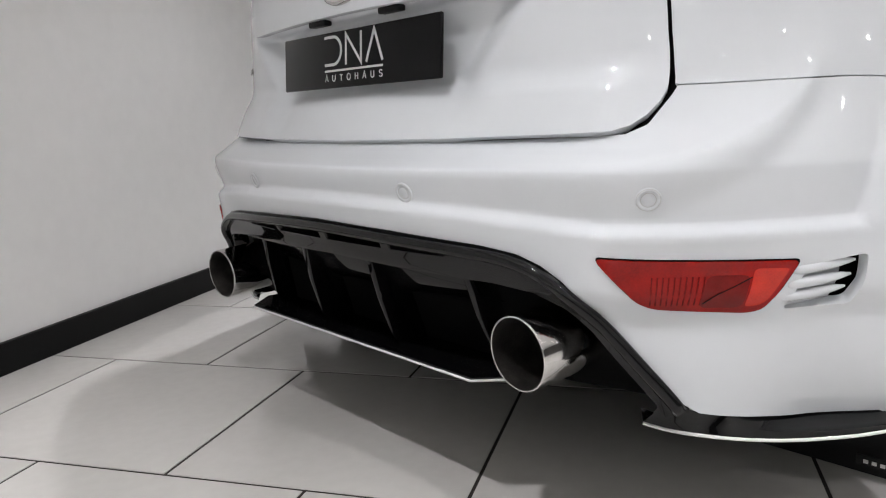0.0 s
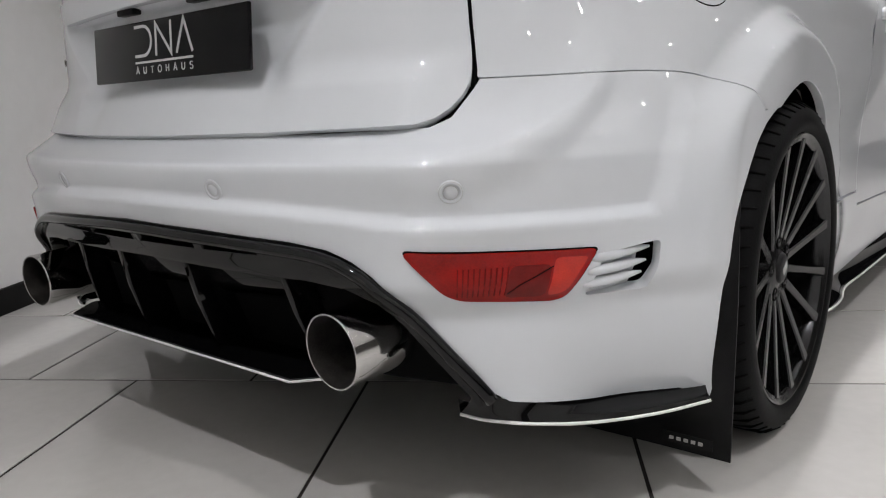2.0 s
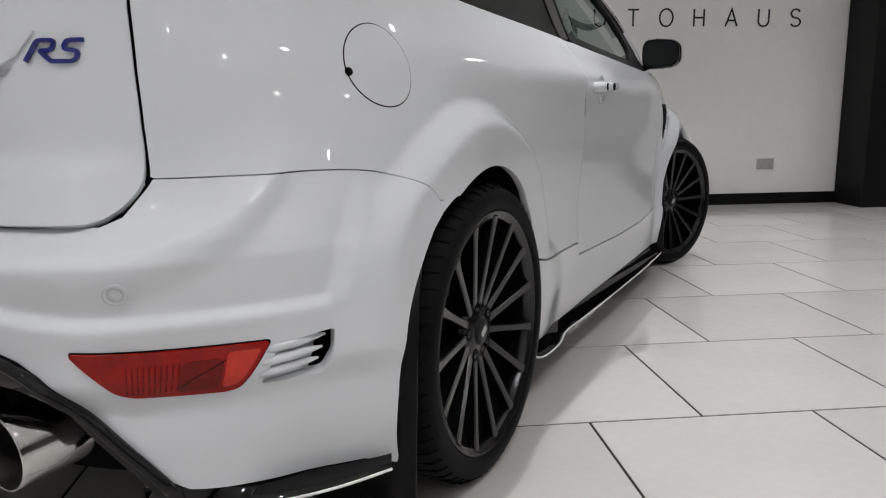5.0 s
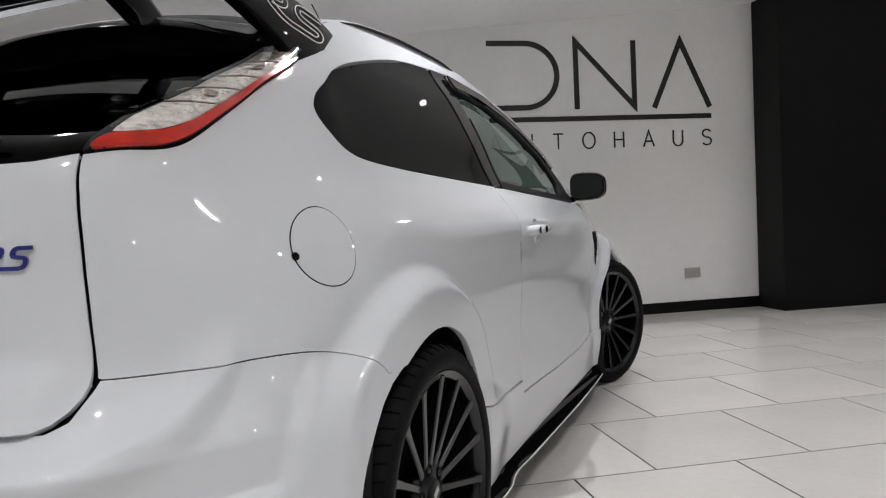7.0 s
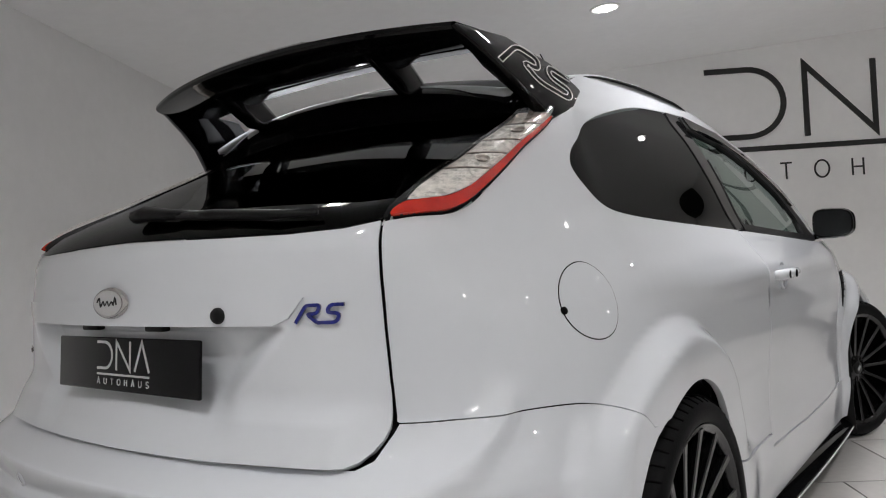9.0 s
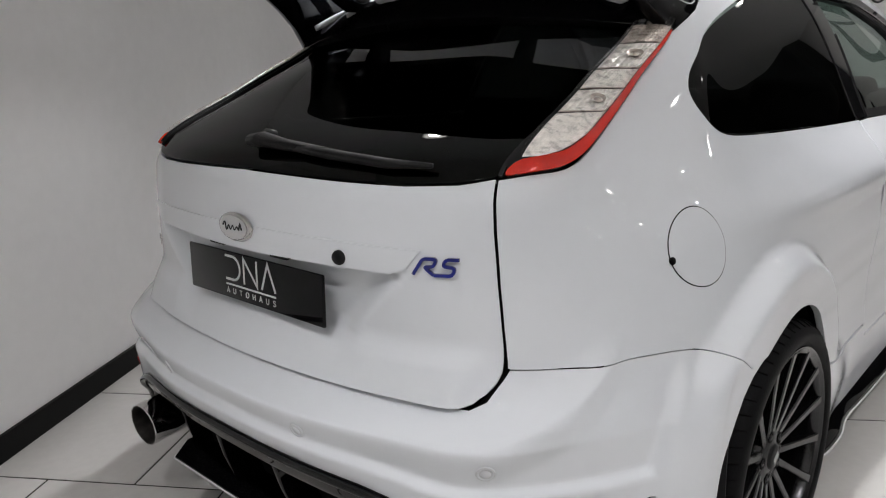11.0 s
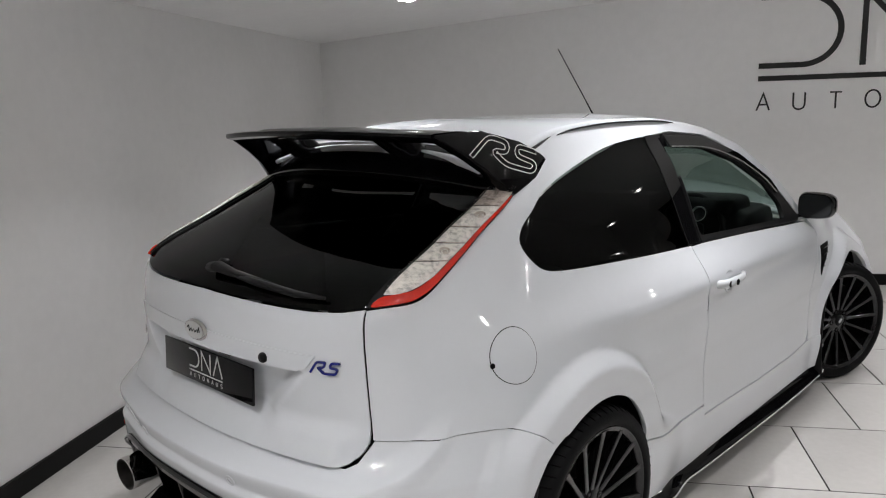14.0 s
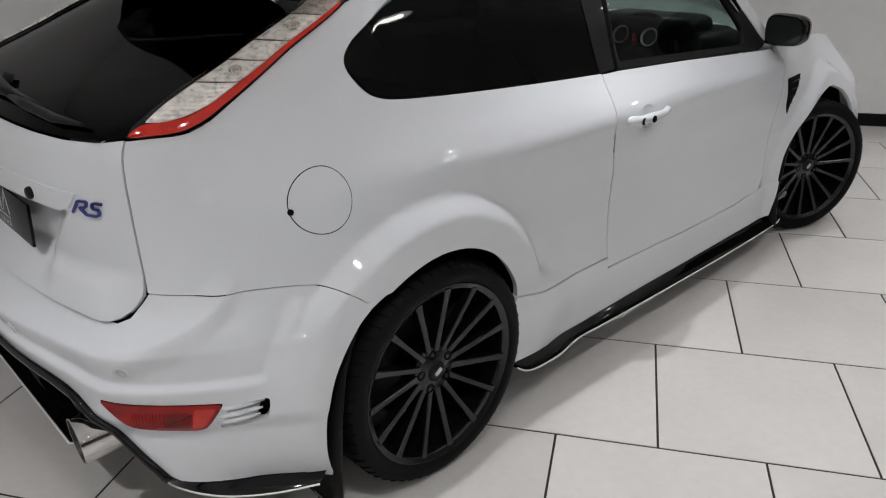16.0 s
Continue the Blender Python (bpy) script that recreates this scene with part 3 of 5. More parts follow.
def inside(pts, loop):
    x, y, hit = pts[:, 0], pts[:, 1], np.zeros(len(pts), bool)
    for (x0, y0), (x1, y1) in zip(loop, loop[1:] + loop[:1]):
        cut = ((y0 > y) != (y1 > y)) & (x < (x1 - x0) * (y - y0) / ((y1 - y0) or 1e-12) + x0)
        hit ^= cut
    return hit


def dense(loop, step):
    out = []
    for a, b in zip(loop, loop[1:] + loop[:1]):
        n = max(1, int(math.ceil(math.hypot(b[0] - a[0], b[1] - a[1]) / step)))
        out += [(a[0] + (b[0] - a[0]) * k / n, a[1] + (b[1] - a[1]) * k / n) for k in range(n)]
    return out


def skin_panel(name, loop, mat, parent, label="", lift=0.0, depth=0.018, step=0.022, holes=(), edge=0.0015, place=None, normal=None, creases=()):
    """A panel cut out of the body skin along an outline in girth and height, with turned-in edges."""
    place, normal = place or skin, normal or skin_normal
    loops = [dense(list(loop), step)] + [dense(list(h), step) for h in holes]
    verts, edges = [], []
    for lp in loops:
        k = len(verts)
        verts += lp
        edges += [(k + i, k + (i + 1) % len(lp)) for i in range(len(lp))]
    rim = np.array(verts)
    lo, hi = rim.min(0), rim.max(0)
    gx, gy = np.meshgrid(np.arange(lo[0] + step / 2, hi[0], step), np.arange(lo[1] + step / 2, hi[1], step))
    grid = np.c_[gx.ravel(), gy.ravel()]
    keep = inside(grid, loops[0])
    for h in loops[1:]:
        keep &= ~inside(grid, h)
    grid = grid[keep]
    for line in creases:
        # rows of points hug a crease so that it stays crisp
        xs = np.arange(line[0][0], line[-1][0], step)
        zs = np.interp(xs, *np.array(line).T)
        grid = grid[np.abs(np.interp(grid[:, 0], xs, zs) - grid[:, 1]) > 0.008]
        for d in (-0.0055, -0.0018, 0.0018, 0.0055):
            grid = np.r_[grid, np.c_[xs, zs + d]]
    if len(grid):
        near = np.array([np.hypot(*(rim - g).T).min() for g in grid]) > step * 0.45
        grid = grid[near]
    allv = [Vector(v) for v in verts] + [Vector(g) for g in grid]
    out_v, _, out_f, _, _, _ = delaunay_2d_cdt(allv, edges, [], 0, 1e-7)
    uv = np.array([tuple(v) for v in out_v])
    cen = np.array([uv[list(f)].mean(0) for f in out_f])
    ok = inside(cen, loops[0])
    for h in loops[1:]:
        ok &= ~inside(cen, h)
    faces = [tuple(f) for f, k in zip(out_f, ok) if k]
    flat = len(faces)
    nor = normal(uv[:, 0], uv[:, 1])
    pos = place(uv[:, 0], uv[:, 1]) + nor * lift
    # directed border
    count = {}
    for f in faces:
        for i in range(len(f)):
            count[(f[i], f[(i + 1) % len(f)])] = True
    border = [e for e in count if (e[1], e[0]) not in count]
    # a soft rounded lip: the border ring sinks a little, then turns in
    ring = sorted({i for e in border for i in e})
    vs, ns = [tuple(p) for p in pos], [tuple(n) for n in nor]
    tang = {}
    for a, b in border:
        t = np.cross(pos[b] - pos[a], nor[a])
        for i in (a, b):
            tang[i] = tang.get(i, 0) + t / (np.linalg.norm(t) + 1e-9)
    one, two = {}, {}
    for i in ring:
        t = tang[i] / (np.linalg.norm(tang[i]) + 1e-9)
        one[i] = len(vs)
        vs.append(tuple(pos[i] - nor[i] * edge))
        ns.append(tuple(t * 0.9 + nor[i] * 0.3))
        two[i] = len(vs)
        vs.append(tuple(pos[i] - nor[i] * depth))
        ns.append(tuple(t))
    for a, b in border:
        faces.append((b, a, one[a], one[b]))
        faces.append((one[b], one[a], two[a], two[b]))
    me = bpy.data.meshes.new(name)
    me.from_pydata(vs, [], faces)
    me.update()
    # make the faces look outwards
    if sum(np.dot(me.polygons[k].normal, nor[faces[k][0]]) for k in range(min(flat, 200))) < 0:
        me.flip_normals()
    me.polygons.foreach_set("use_smooth", [True] * len(me.polygons))
    me.normals_split_custom_set_from_vertices([Vector(n).normalized() for n in ns])
    me.materials.append(mat)
    ob = new(name, me)
    ob.parent = parent
    if label:
        tagged(ob, label)
    return ob


def mirrored(ob, name=None):
    """The left-hand twin of a right-hand part."""
    me = ob.data.copy()
    me.transform(Matrix.Diagonal((-1, 1, 1, 1)))
    me.flip_normals()
    twin = new(name or ob.name.split(".")[0], me)
    twin.parent = ob.parent
    if "label" in ob:
        tagged(twin, ob["label"])
    return twin


def both(loop):
    """A right-hand half outline, from the middle up round to the middle, made whole."""
    return list(loop) + [(-s, z) for s, z in reversed(loop)]


def on_skin(s, z, lift=0.0):
    p = skin(np.array([s]), np.array([z]))[0] + skin_normal(np.array([s]), np.array([z]))[0] * lift
    return Vector(p)


def skin_line(pts, lift=0.0, n=8):
    return [on_skin(s, z, lift) for s, z in curved(pts, n)]


def girth_at(y, z, lo, hi):
    """The girth at which the skin at height z passes y."""
    ss = np.linspace(lo, hi, 200)
    yy = skin(ss, np.full(200, z))[:, 1]
    return float(np.interp(y, yy, ss))


# ---- the car ----
car = thing("car", pose(-0.008, 0.003, 0), "white three-door hot hatchback with black rear wing and dark wheels", "car")
ARCH = 0.352


def arch_line(axle, a0, a1, lo, hi, n=26, r=ARCH):
    """The wheel opening, from angle a0 to a1 about the axle (0 is ahead, 90 is up)."""
    ay, az = AXLES[axle]
    out = []
    for a, r in zip(np.radians(np.linspace(a0, a1, n)), np.broadcast_to(r, n)):
        y, z = ay + r * math.cos(a), az + 0.008 + r * math.sin(a)
        out.append((girth_at(y, z, lo, hi), z))
    return out


G = 0.0012  # half a panel gap
# tailgate, lower painted part
gate = both([(0.0, 0.6335), (0.30, 0.6360), (0.52, 0.6405), (0.590, 0.6430), (0.612, 0.650), (0.630, 0.664), (0.641, 0.682), (0.645, 0.700), (0.642, 0.73), (0.636, 0.78), (0.631, 0.86), (0.628, 0.95), (0.629, 1.046), (0.56, 1.036), (0.45, 1.032), (0.30, 1.034), (0.15, 1.038), (0.0, 1.041)])


def gate_place(s, z):
    """The tailgate's skin, which runs on straight behind the bumper's shelf."""
    p = skin(s, z)
    lo, hi = skin(s, np.full(len(s), 0.6215)), skin(s, np.full(len(s), 0.765))
    u = np.clip((z - 0.628) / 0.137, 0, 1)[:, None]
    flat = lo * (1 - u) + hi * u
    flat[:, 2] = z
    share = ((z < 0.765) * (1 - 0.85 * smooth(0.56, 0.64, np.abs(s))) * (1 - smooth(0.70, 0.765, z)))[:, None]
    return p * (1 - share) + flat * share


def gate_normal(s, z):
    e = 0.004
    n = np.cross(gate_place(s + e, z) - gate_place(s - e, z), gate_place(s, z + e) - gate_place(s, z - e))
    return n / (np.linalg.norm(n, axis=-1, keepdims=True) + 1e-12)


tailgate = skin_panel("tailgate", gate, M_PAINT, car, "white painted tailgate with plate recess", step=0.012, place=gate_place, normal=gate_normal)
# rear screen
pane = both([(0.0, 1.047), (0.15, 1.044), (0.30, 1.040), (0.45, 1.038), (0.56, 1.042), (0.630, 1.052), (0.632, 1.12), (0.612, 1.20), (0.590, 1.30), (0.575, 1.37), (0.3, 1.392), (0.0, 1.395)])
skin_panel("rear_window", pane, M_TINT, car, "black privacy-tinted rear window", lift=-0.003, depth=0.004, step=0.03)
seal_line = [(0.0, 0.6288), (0.30, 0.6318), (0.52, 0.6362), (0.595, 0.6392), (0.620, 0.648), (0.640, 0.670), (0.6485, 0.694), (0.645, 0.732), (0.639, 0.78), (0.634, 0.86), (0.6315, 0.95), (0.6325, 1.04)]
part("tailgate_seal", tube([on_skin(s, z, -0.013) for s, z in [(-s, z) for s, z in curved(seal_line, 6)[:0:-1]] + curved(seal_line, 6)], 0.0065, 8), M_VOID, car, "black rubber tailgate seal")
# bumper with the openings for the reflector and the slotted vent
low = [(0.0, 0.487), (0.22, 0.481), (0.40, 0.470), (0.47, 0.461), (0.52, 0.446), (0.565, 0.425), (0.628, 0.378), (0.702, 0.307), (0.765, 0.247), (0.80, 0.231), (0.92, 0.213), (1.00, 0.206)]
rear_arch = arch_line(0, 204, 119, 0.95, 1.4, 18, np.interp(np.linspace(204, 119, 18), [119, 130, 155, 180, 204], [0.358, 0.368, 0.370, 0.376, 0.388]))
seam = [(1.155, 0.632), (1.11, 0.664), (1.06, 0.689), (1.00, 0.702), (0.93, 0.706), (0.857, 0.705), (0.75, 0.7035), (0.658, 0.703)]
seam = curved(seam, 4)
shelf = [(0.654, 0.690), (0.637, 0.650), (0.608, 0.6370), (0.52, 0.6340), (0.30, 0.6295), (0.0, 0.6270)]
vent_hole = rounded([(0.873, 0.384), (0.884, 0.448), (0.960, 0.460), (0.960, 0.425), (0.954, 0.384)], 0.008)
bump = [p for p in low] + rear_arch + seam[1:] + shelf
RIDGE = [(0, 0.590), (0.60, 0.592), (0.66, 0.597), (0.71, 0.606), (0.76, 0.626), (0.805, 0.652), (0.84, 0.680), (0.855, 0.694)]
FOOT = [(0, 0.534), (0.30, 0.527), (0.46, 0.517), (0.62, 0.507), (0.95, 0.507)]
bumper = skin_panel("rear_bumper", both(bump), M_PAINT, car, "white painted rear bumper", holes=[vent_hole, [(-s, z) for s, z in vent_hole[::-1]]], step=0.0075, depth=0.022, creases=[[(-s, z) for s, z in RIDGE[:0:-1]] + RIDGE, [(-s, z) for s, z in FOOT[:0:-1]] + FOOT])
for side in (1, -1):
    f = lambda pts: [(side * s, z) for s, z in (pts if side > 0 else pts[::-1])]
    lens = rounded([(0.622, 0.466), (0.872, 0.457), (0.866, 0.440), (0.846, 0.388), (0.83, 0.384), (0.712, 0.393), (0.69, 0.402)], 0.012)
    refl = skin_panel("rear_reflector", f(lens), M_RED, car, "red plastic fog lamp lens in the bumper", lift=0.004, depth=0.012, step=0.02)
    rim = [(0.744 + 1.022 * (s - 0.744), 0.424 + 1.06 * (z - 0.424)) for s, z in lens]
    skin_panel("lens_gasket", f(rim), M_VOID, refl, lift=0.0012, depth=0.008, step=0.02)
    inner = rounded([(0.662, 0.443), (0.818, 0.440), (0.818, 0.395), (0.716, 0.397)], 0.008)
    skin_panel("lamp_insert", f(inner), M_RED, refl, "darker red ribbed lamp insert", lift=0.0048, depth=0.004, step=0.012)
    smoky = rounded([(0.770, 0.441), (0.8185, 0.440), (0.8185, 0.394), (0.766, 0.396)], 0.010)
    skin_panel("bulb_window", f(smoky), M_REDDARK, refl, lift=0.0053, depth=0.004, step=0.012)
    bright = rounded([(0.8215, 0.449), (0.862, 0.4475), (0.845, 0.402), (0.838, 0.396), (0.8215, 0.394)], 0.006)
    skin_panel("bright_field", f(bright), M_REDLAMP, refl, "bright red reflector field", lift=0.0048, depth=0.004, step=0.012)
    for s in np.arange(0.706, 0.770, 0.0068):
        part("lens_rib", tube([on_skin(side * s, z, 0.0050) for z in (0.400, 0.420, 0.440)], 0.0010, 5), M_REDDARK, refl)
    if side > 0:
        part("hairline_crack", tube([on_skin(s, z, 0.0056) for s, z in ((0.770, 0.402), (0.784, 0.414), (0.802, 0.424), (0.820, 0.437))], 0.0007, 5), M_VOID, refl)
    # black sheet deep behind the vent hole stands for the shade inside
    skin_panel("vent_backing", f(rounded([(0.85, 0.38), (0.85, 0.46), (0.975, 0.47), (0.975, 0.37)], 0.01)), M_VOID, car, lift=-0.045, depth=0.004, step=0.02)
    rows = [[on_skin(side * s, z, d) for s, d in ((0.866, -0.002), (0.88, -0.008), (0.905, -0.012), (0.938, -0.020), (0.942, -0.040))] for z in np.linspace(0.378, 0.468, 8)]
    part("vent_floor", loft(rows), M_PAINT, bumper)
    for k, z in enumerate((0.400, 0.420, 0.440)):
        line = [on_skin(side * s, z + (s - 0.86) * 0.10, -0.005 - 0.12 * max(s - 0.90, 0)) for s in np.linspace(0.866, 0.944 + 0.003 * k, 8)]
        part("vent_slat", tube(line, [0.006, 0.0085, 0.0085, 0.0085, 0.008, 0.007, 0.005, 0.002], 8, flat=1.0), M_PAINT, bumper)
# quarter panel with roof rail
arch_fwd = arch_line(0, 14, 119, 1.2, 1.85, 30)
lamp_edge = [(0.636, 1.044), (0.70, 1.050), (0.787, 1.053), (0.835, 1.070), (0.862, 1.110), (0.888, 1.180), (0.925, 1.275), (0.945, 1.375)]
lamp_edge = curved(lamp_edge, 4)
qw_edge = curved([(2.21, 1.008), (1.84, 1.026), (1.45, 1.052), (1.30, 1.072), (1.20, 1.107), (1.125, 1.145), (1.103, 1.178), (1.14, 1.213), (1.29, 1.25), (1.65, 1.332), (1.97, 1.392), (2.28, 1.414)], 5)
rail = [(2.46, 1.422), (2.735, 1.396), (2.86, 1.358), (2.98, 1.305), (3.20, 1.160), (3.35, 0.985), (3.42, 0.985), (3.27, 1.175), (3.04, 1.335), (2.90, 1.386), (2.785, 1.421), (2.60, 1.453), (2.37, 1.474), (2.06, 1.481), (1.80, 1.471), (1.62, 1.451), (1.45, 1.418), (1.10, 1.395)]
quarter = skin_panel("quarter_panel", [(0.653, 0.7075), (0.648, 0.735), (0.6425, 0.78), (0.6375, 0.86), (0.635, 0.95)] + lamp_edge + rail[::-1] + qw_edge[::-1] + [(2.172, 0.86), (2.20, 0.62), (2.240, 0.386), (2.0, 0.390), (1.85, 0.402), (1.725, 0.428)] + arch_fwd + [(s, z + 2 * G) for s, z in seam[1:]], M_PAINT, car, "white painted rear quarter with flared wheel arch", step=0.0115)
mirrored(quarter)
# fuel flap: a lifted disc in a dark groove
flap_c = (1.072, 0.880)
flap = [(flap_c[0] + 0.072 * math.cos(a), flap_c[1] + 0.072 * math.sin(a)) for a in np.linspace(0, 2 * math.pi, 48, endpoint=False)]
skin_panel("fuel_flap_groove", [(flap_c[0] + 1.03 * (s - flap_c[0]), flap_c[1] + 1.03 * (z - flap_c[1])) for s, z in flap], M_VOID, car, "thin dark gap", lift=0.0006, depth=0.002, step=0.02)
skin_panel("fuel_flap", flap, M_PAINT, car, "round white fuel filler flap", lift=0.0015, depth=0.003, step=0.015, edge=0.0008)
part("flap_notch", lathe([(0.0, 0.001), (0.0075, 0.001), (0.0075, -0.002)], 16, m=Matrix.Translation(on_skin(1.003, 0.866, 0.002)) @ Vector(skin_normal(np.array([1.007]), np.array([0.866]))[0]).to_track_quat("Z", "Y").to_matrix().to_4x4()), M_VOID, car)
# door skin
door = [(2.249, 0.345), (2.207, 0.62), (2.180, 0.86), (2.218, 1.005), (2.31, 1.004), (2.7, 0.985), (3.19, 0.957), (3.36, 0.948), (3.43, 0.90), (3.42, 0.80), (3.395, 0.70), (3.388, 0.606), (3.412, 0.464), (3.418, 0.40), (3.39, 0.342), (3.16, 0.324), (2.76, 0.323), (2.45, 0.335)]
door_panel = skin_panel("door", door, M_PAINT, car, "white painted door", step=0.024)
mirrored(door_panel)
# sill skirt
sill = [(1.735, 0.421), (1.85, 0.396), (2.0, 0.384), (2.236, 0.380), (2.244, 0.339), (2.45, 0.330), (2.76, 0.318), (3.16, 0.319), (3.39, 0.337), (3.55, 0.342), (3.55, 0.17), (2.4, 0.165), (1.95, 0.168), (1.75, 0.180), (1.728, 0.30)]
sill_panel = skin_panel("side_skirt", sill, M_PAINT, car, "white painted side skirt", lift=0.003, step=0.022)
mirrored(sill_panel)
# front wing
f_arch = arch_line(1, 180.5, -14, 3.4, 4.5, 40, np.interp(np.linspace(180.5, -14, 40), [-14, 80, 110, 135, 155, 180], [0.36, 0.365, 0.40, 0.437, 0.45, 0.455]))
wing_loop = f_arch[::-1] + [(3.43, 0.3395), (3.425, 0.40), (3.419, 0.464), (3.395, 0.606), (3.402, 0.70), (3.427, 0.80), (3.438, 0.90), (3.42, 0.955), (3.75, 0.95), (4.1, 0.92), (4.5, 0.86), (4.8, 0.78), (5.0, 0.72), (5.0, 0.20)]
wing_panel = skin_panel("front_wing", wing_loop, M_PAINT, car, "white painted front wing with flared arch", step=0.013)
mirrored(wing_panel)
nose_half = skin_panel("front_bumper", [(5.49, 0.20), (5.01, 0.20), (5.01, 0.72), (5.49, 0.72)], M_PAINT, car, "white painted front bumper", step=0.04)
mirrored(nose_half)
# bonnet
rows = []
for y in np.linspace(2.1, 3.42, 14):
    u = (y - 2.1) / 1.32
    half, top, side_z = 0.77 - 0.22 * u**1.6, 1.0 - 0.22 * u**1.5, 0.950 - 0.24 * u**1.4
    rows.append([(half * x, y + 0.05 * (1 - x * x), side_z + (top - side_z) * (1 - abs(x) ** 3)) for x in np.linspace(-1, 1, 15)])
part("bonnet", thicken(loft(rows), 0.02), M_PAINT, car, "white painted bonnet")
# roof
ROOF_Y = (-0.10, 0.05, 0.15, 0.27, 0.42, 0.66, 0.97, 1.20, 1.36, 1.46)
ROOF_Z = (1.355, 1.388, 1.414, 1.449, 1.470, 1.480, 1.474, 1.452, 1.425, 1.398)


def roof_edge(y):
    """Half width and height of the roof's edge."""
    return 0.562 - 0.04 * float(smooth(1.0, 1.5, y)) - 0.02 * float(smooth(0.15, -0.1, y)), float(pchip(ROOF_Y, ROOF_Z, np.array([y]))[0])


rows = []
for y in np.linspace(-0.08, 1.44, 34):
    half, low_z = roof_edge(y)
    top_z = 1.504 - 0.060 * float(smooth(0.95, 1.45, y)) * (y - 0.95) / 0.5 - 0.075 * float(smooth(0.36, -0.12, y))
    rows.append([(half * x, y, low_z + (top_z - low_z) * (1 - abs(x) ** 2.4)) for x in np.linspace(-1, 1, 31)])
part("roof", thicken(loft(rows), 0.015), M_PAINT, car, "white painted roof")
for side in (1, -1):
    line = [(side * (roof_edge(y)[0] + 0.005), y, roof_edge(y)[1] - 0.008) for y in np.linspace(0.03, 1.34, 30)]
    part("roof_moulding", tube(line, 0.0070, 8, flat=0.5), M_TRIM, car, "thin black roof moulding")
# windscreen
rows = []
for v in np.linspace(0, 1, 10):
    y, z, half = 1.40 + 0.72 * v, 1.385 - 0.40 * v, 0.53 + 0.17 * v
    rows.append([(half * x, y + 0.10 * (1 - x * x), z + 0.035 * (1 - x * x)) for x in np.linspace(-1, 1, 15)])
part("windscreen", loft(rows), M_GLASS, car, "clear windscreen").visible_shadow = False
# side glass and black frames
q_glass = skin_panel("quarter_window", curved([(2.195, 1.014), (1.84, 1.032), (1.45, 1.058), (1.30, 1.079), (1.21, 1.112), (1.135, 1.148), (1.112, 1.178), (1.145, 1.207), (1.29, 1.243), (1.65, 1.325), (1.97, 1.385), (2.235, 1.405)], 4, True), M_TINT, car, "black privacy-tinted quarter window", lift=-0.003, depth=0.005, step=0.015)
mirrored(q_glass)
post = skin_panel("centre_post", rounded([(2.205, 1.012), (2.29, 1.012), (2.325, 1.20), (2.37, 1.412), (2.255, 1.414), (2.22, 1.20)], 0.008), M_GLOSS, car, "gloss black centre post", lift=0.0, depth=0.012, step=0.025)
mirrored(post)
d_outer = [(2.31, 1.010), (2.8, 0.985), (3.30, 0.962), (3.345, 0.975), (3.195, 1.152), (2.975, 1.299), (2.855, 1.352), (2.73, 1.390), (2.46, 1.416), (2.40, 1.416)]
d_inner = rounded([(2.325, 1.030), (2.8, 1.006), (3.17, 0.988), (3.19, 1.05), (3.12, 1.16), (2.93, 1.272), (2.70, 1.345), (2.385, 1.374)], 0.02)
frame_d = skin_panel("window_frame", d_outer, M_SATIN, car, "satin black door window frame", holes=[d_inner], depth=0.02, step=0.022)
mirrored(frame_d)
d_glass = skin_panel("door_window", d_inner, M_GLASS, car, "clear door window", lift=-0.008, depth=0.004, step=0.03)
d_glass.visible_shadow = False
mirrored(d_glass).visible_shadow = False
visor_in = [(2.385, 1.356), (2.70, 1.330), (2.93, 1.266), (3.10, 1.172), (3.165, 1.10)]
visor = skin_panel("wind_deflector", [(2.375, 1.404), (2.72, 1.380), (2.975, 1.292), (3.17, 1.165), (3.20, 1.11)] + visor_in[::-1], M_GLOSS, car, "smoked black wind deflector", lift=0.014, depth=0.006, step=0.022)
mirrored(visor)
for side in (1, -1):
    part("chrome_strip", tube([on_skin(side * s, z, 0.017) for s, z in curved(visor_in, 6)], 0.0034, 6), M_CHROME, car)

# dark shell that closes the gaps from inside
shell = bmesh.new()
rows = []
for z in (0.22, 0.40, 0.55, 0.66, 0.80, 0.94):
    ss = np.concatenate([np.linspace(-1.05, 1.05, 40)])
    pts = skin(ss, np.full(len(ss), z)) - skin_normal(ss, np.full(len(ss), z)) * 0.06
    rows.append([tuple(p) for p in pts])
part("inner_shell", loft(rows, shell), M_VOID, car, "dark inner structure")
for side in (1, -1):
    rows = []
    for z in (0.22, 0.40, 0.55, 0.66, 0.80, 0.94):
        ss = np.linspace(1.78, 3.5, 24) if z < 0.73 else np.linspace(1.02, 3.5, 24)
        pts = skin(ss, np.full(len(ss), z)) - skin_normal(ss, np.full(len(ss), z)) * 0.06
        rows.append([(side * p[0], p[1], p[2]) for p in pts])
    part("inner_shell", loft(rows), M_VOID, car)
part("underbody", box((1.36, 3.50, 0.06), (0, 1.50, 0.165), 0.01), M_VOID, car, "dark floor pan")
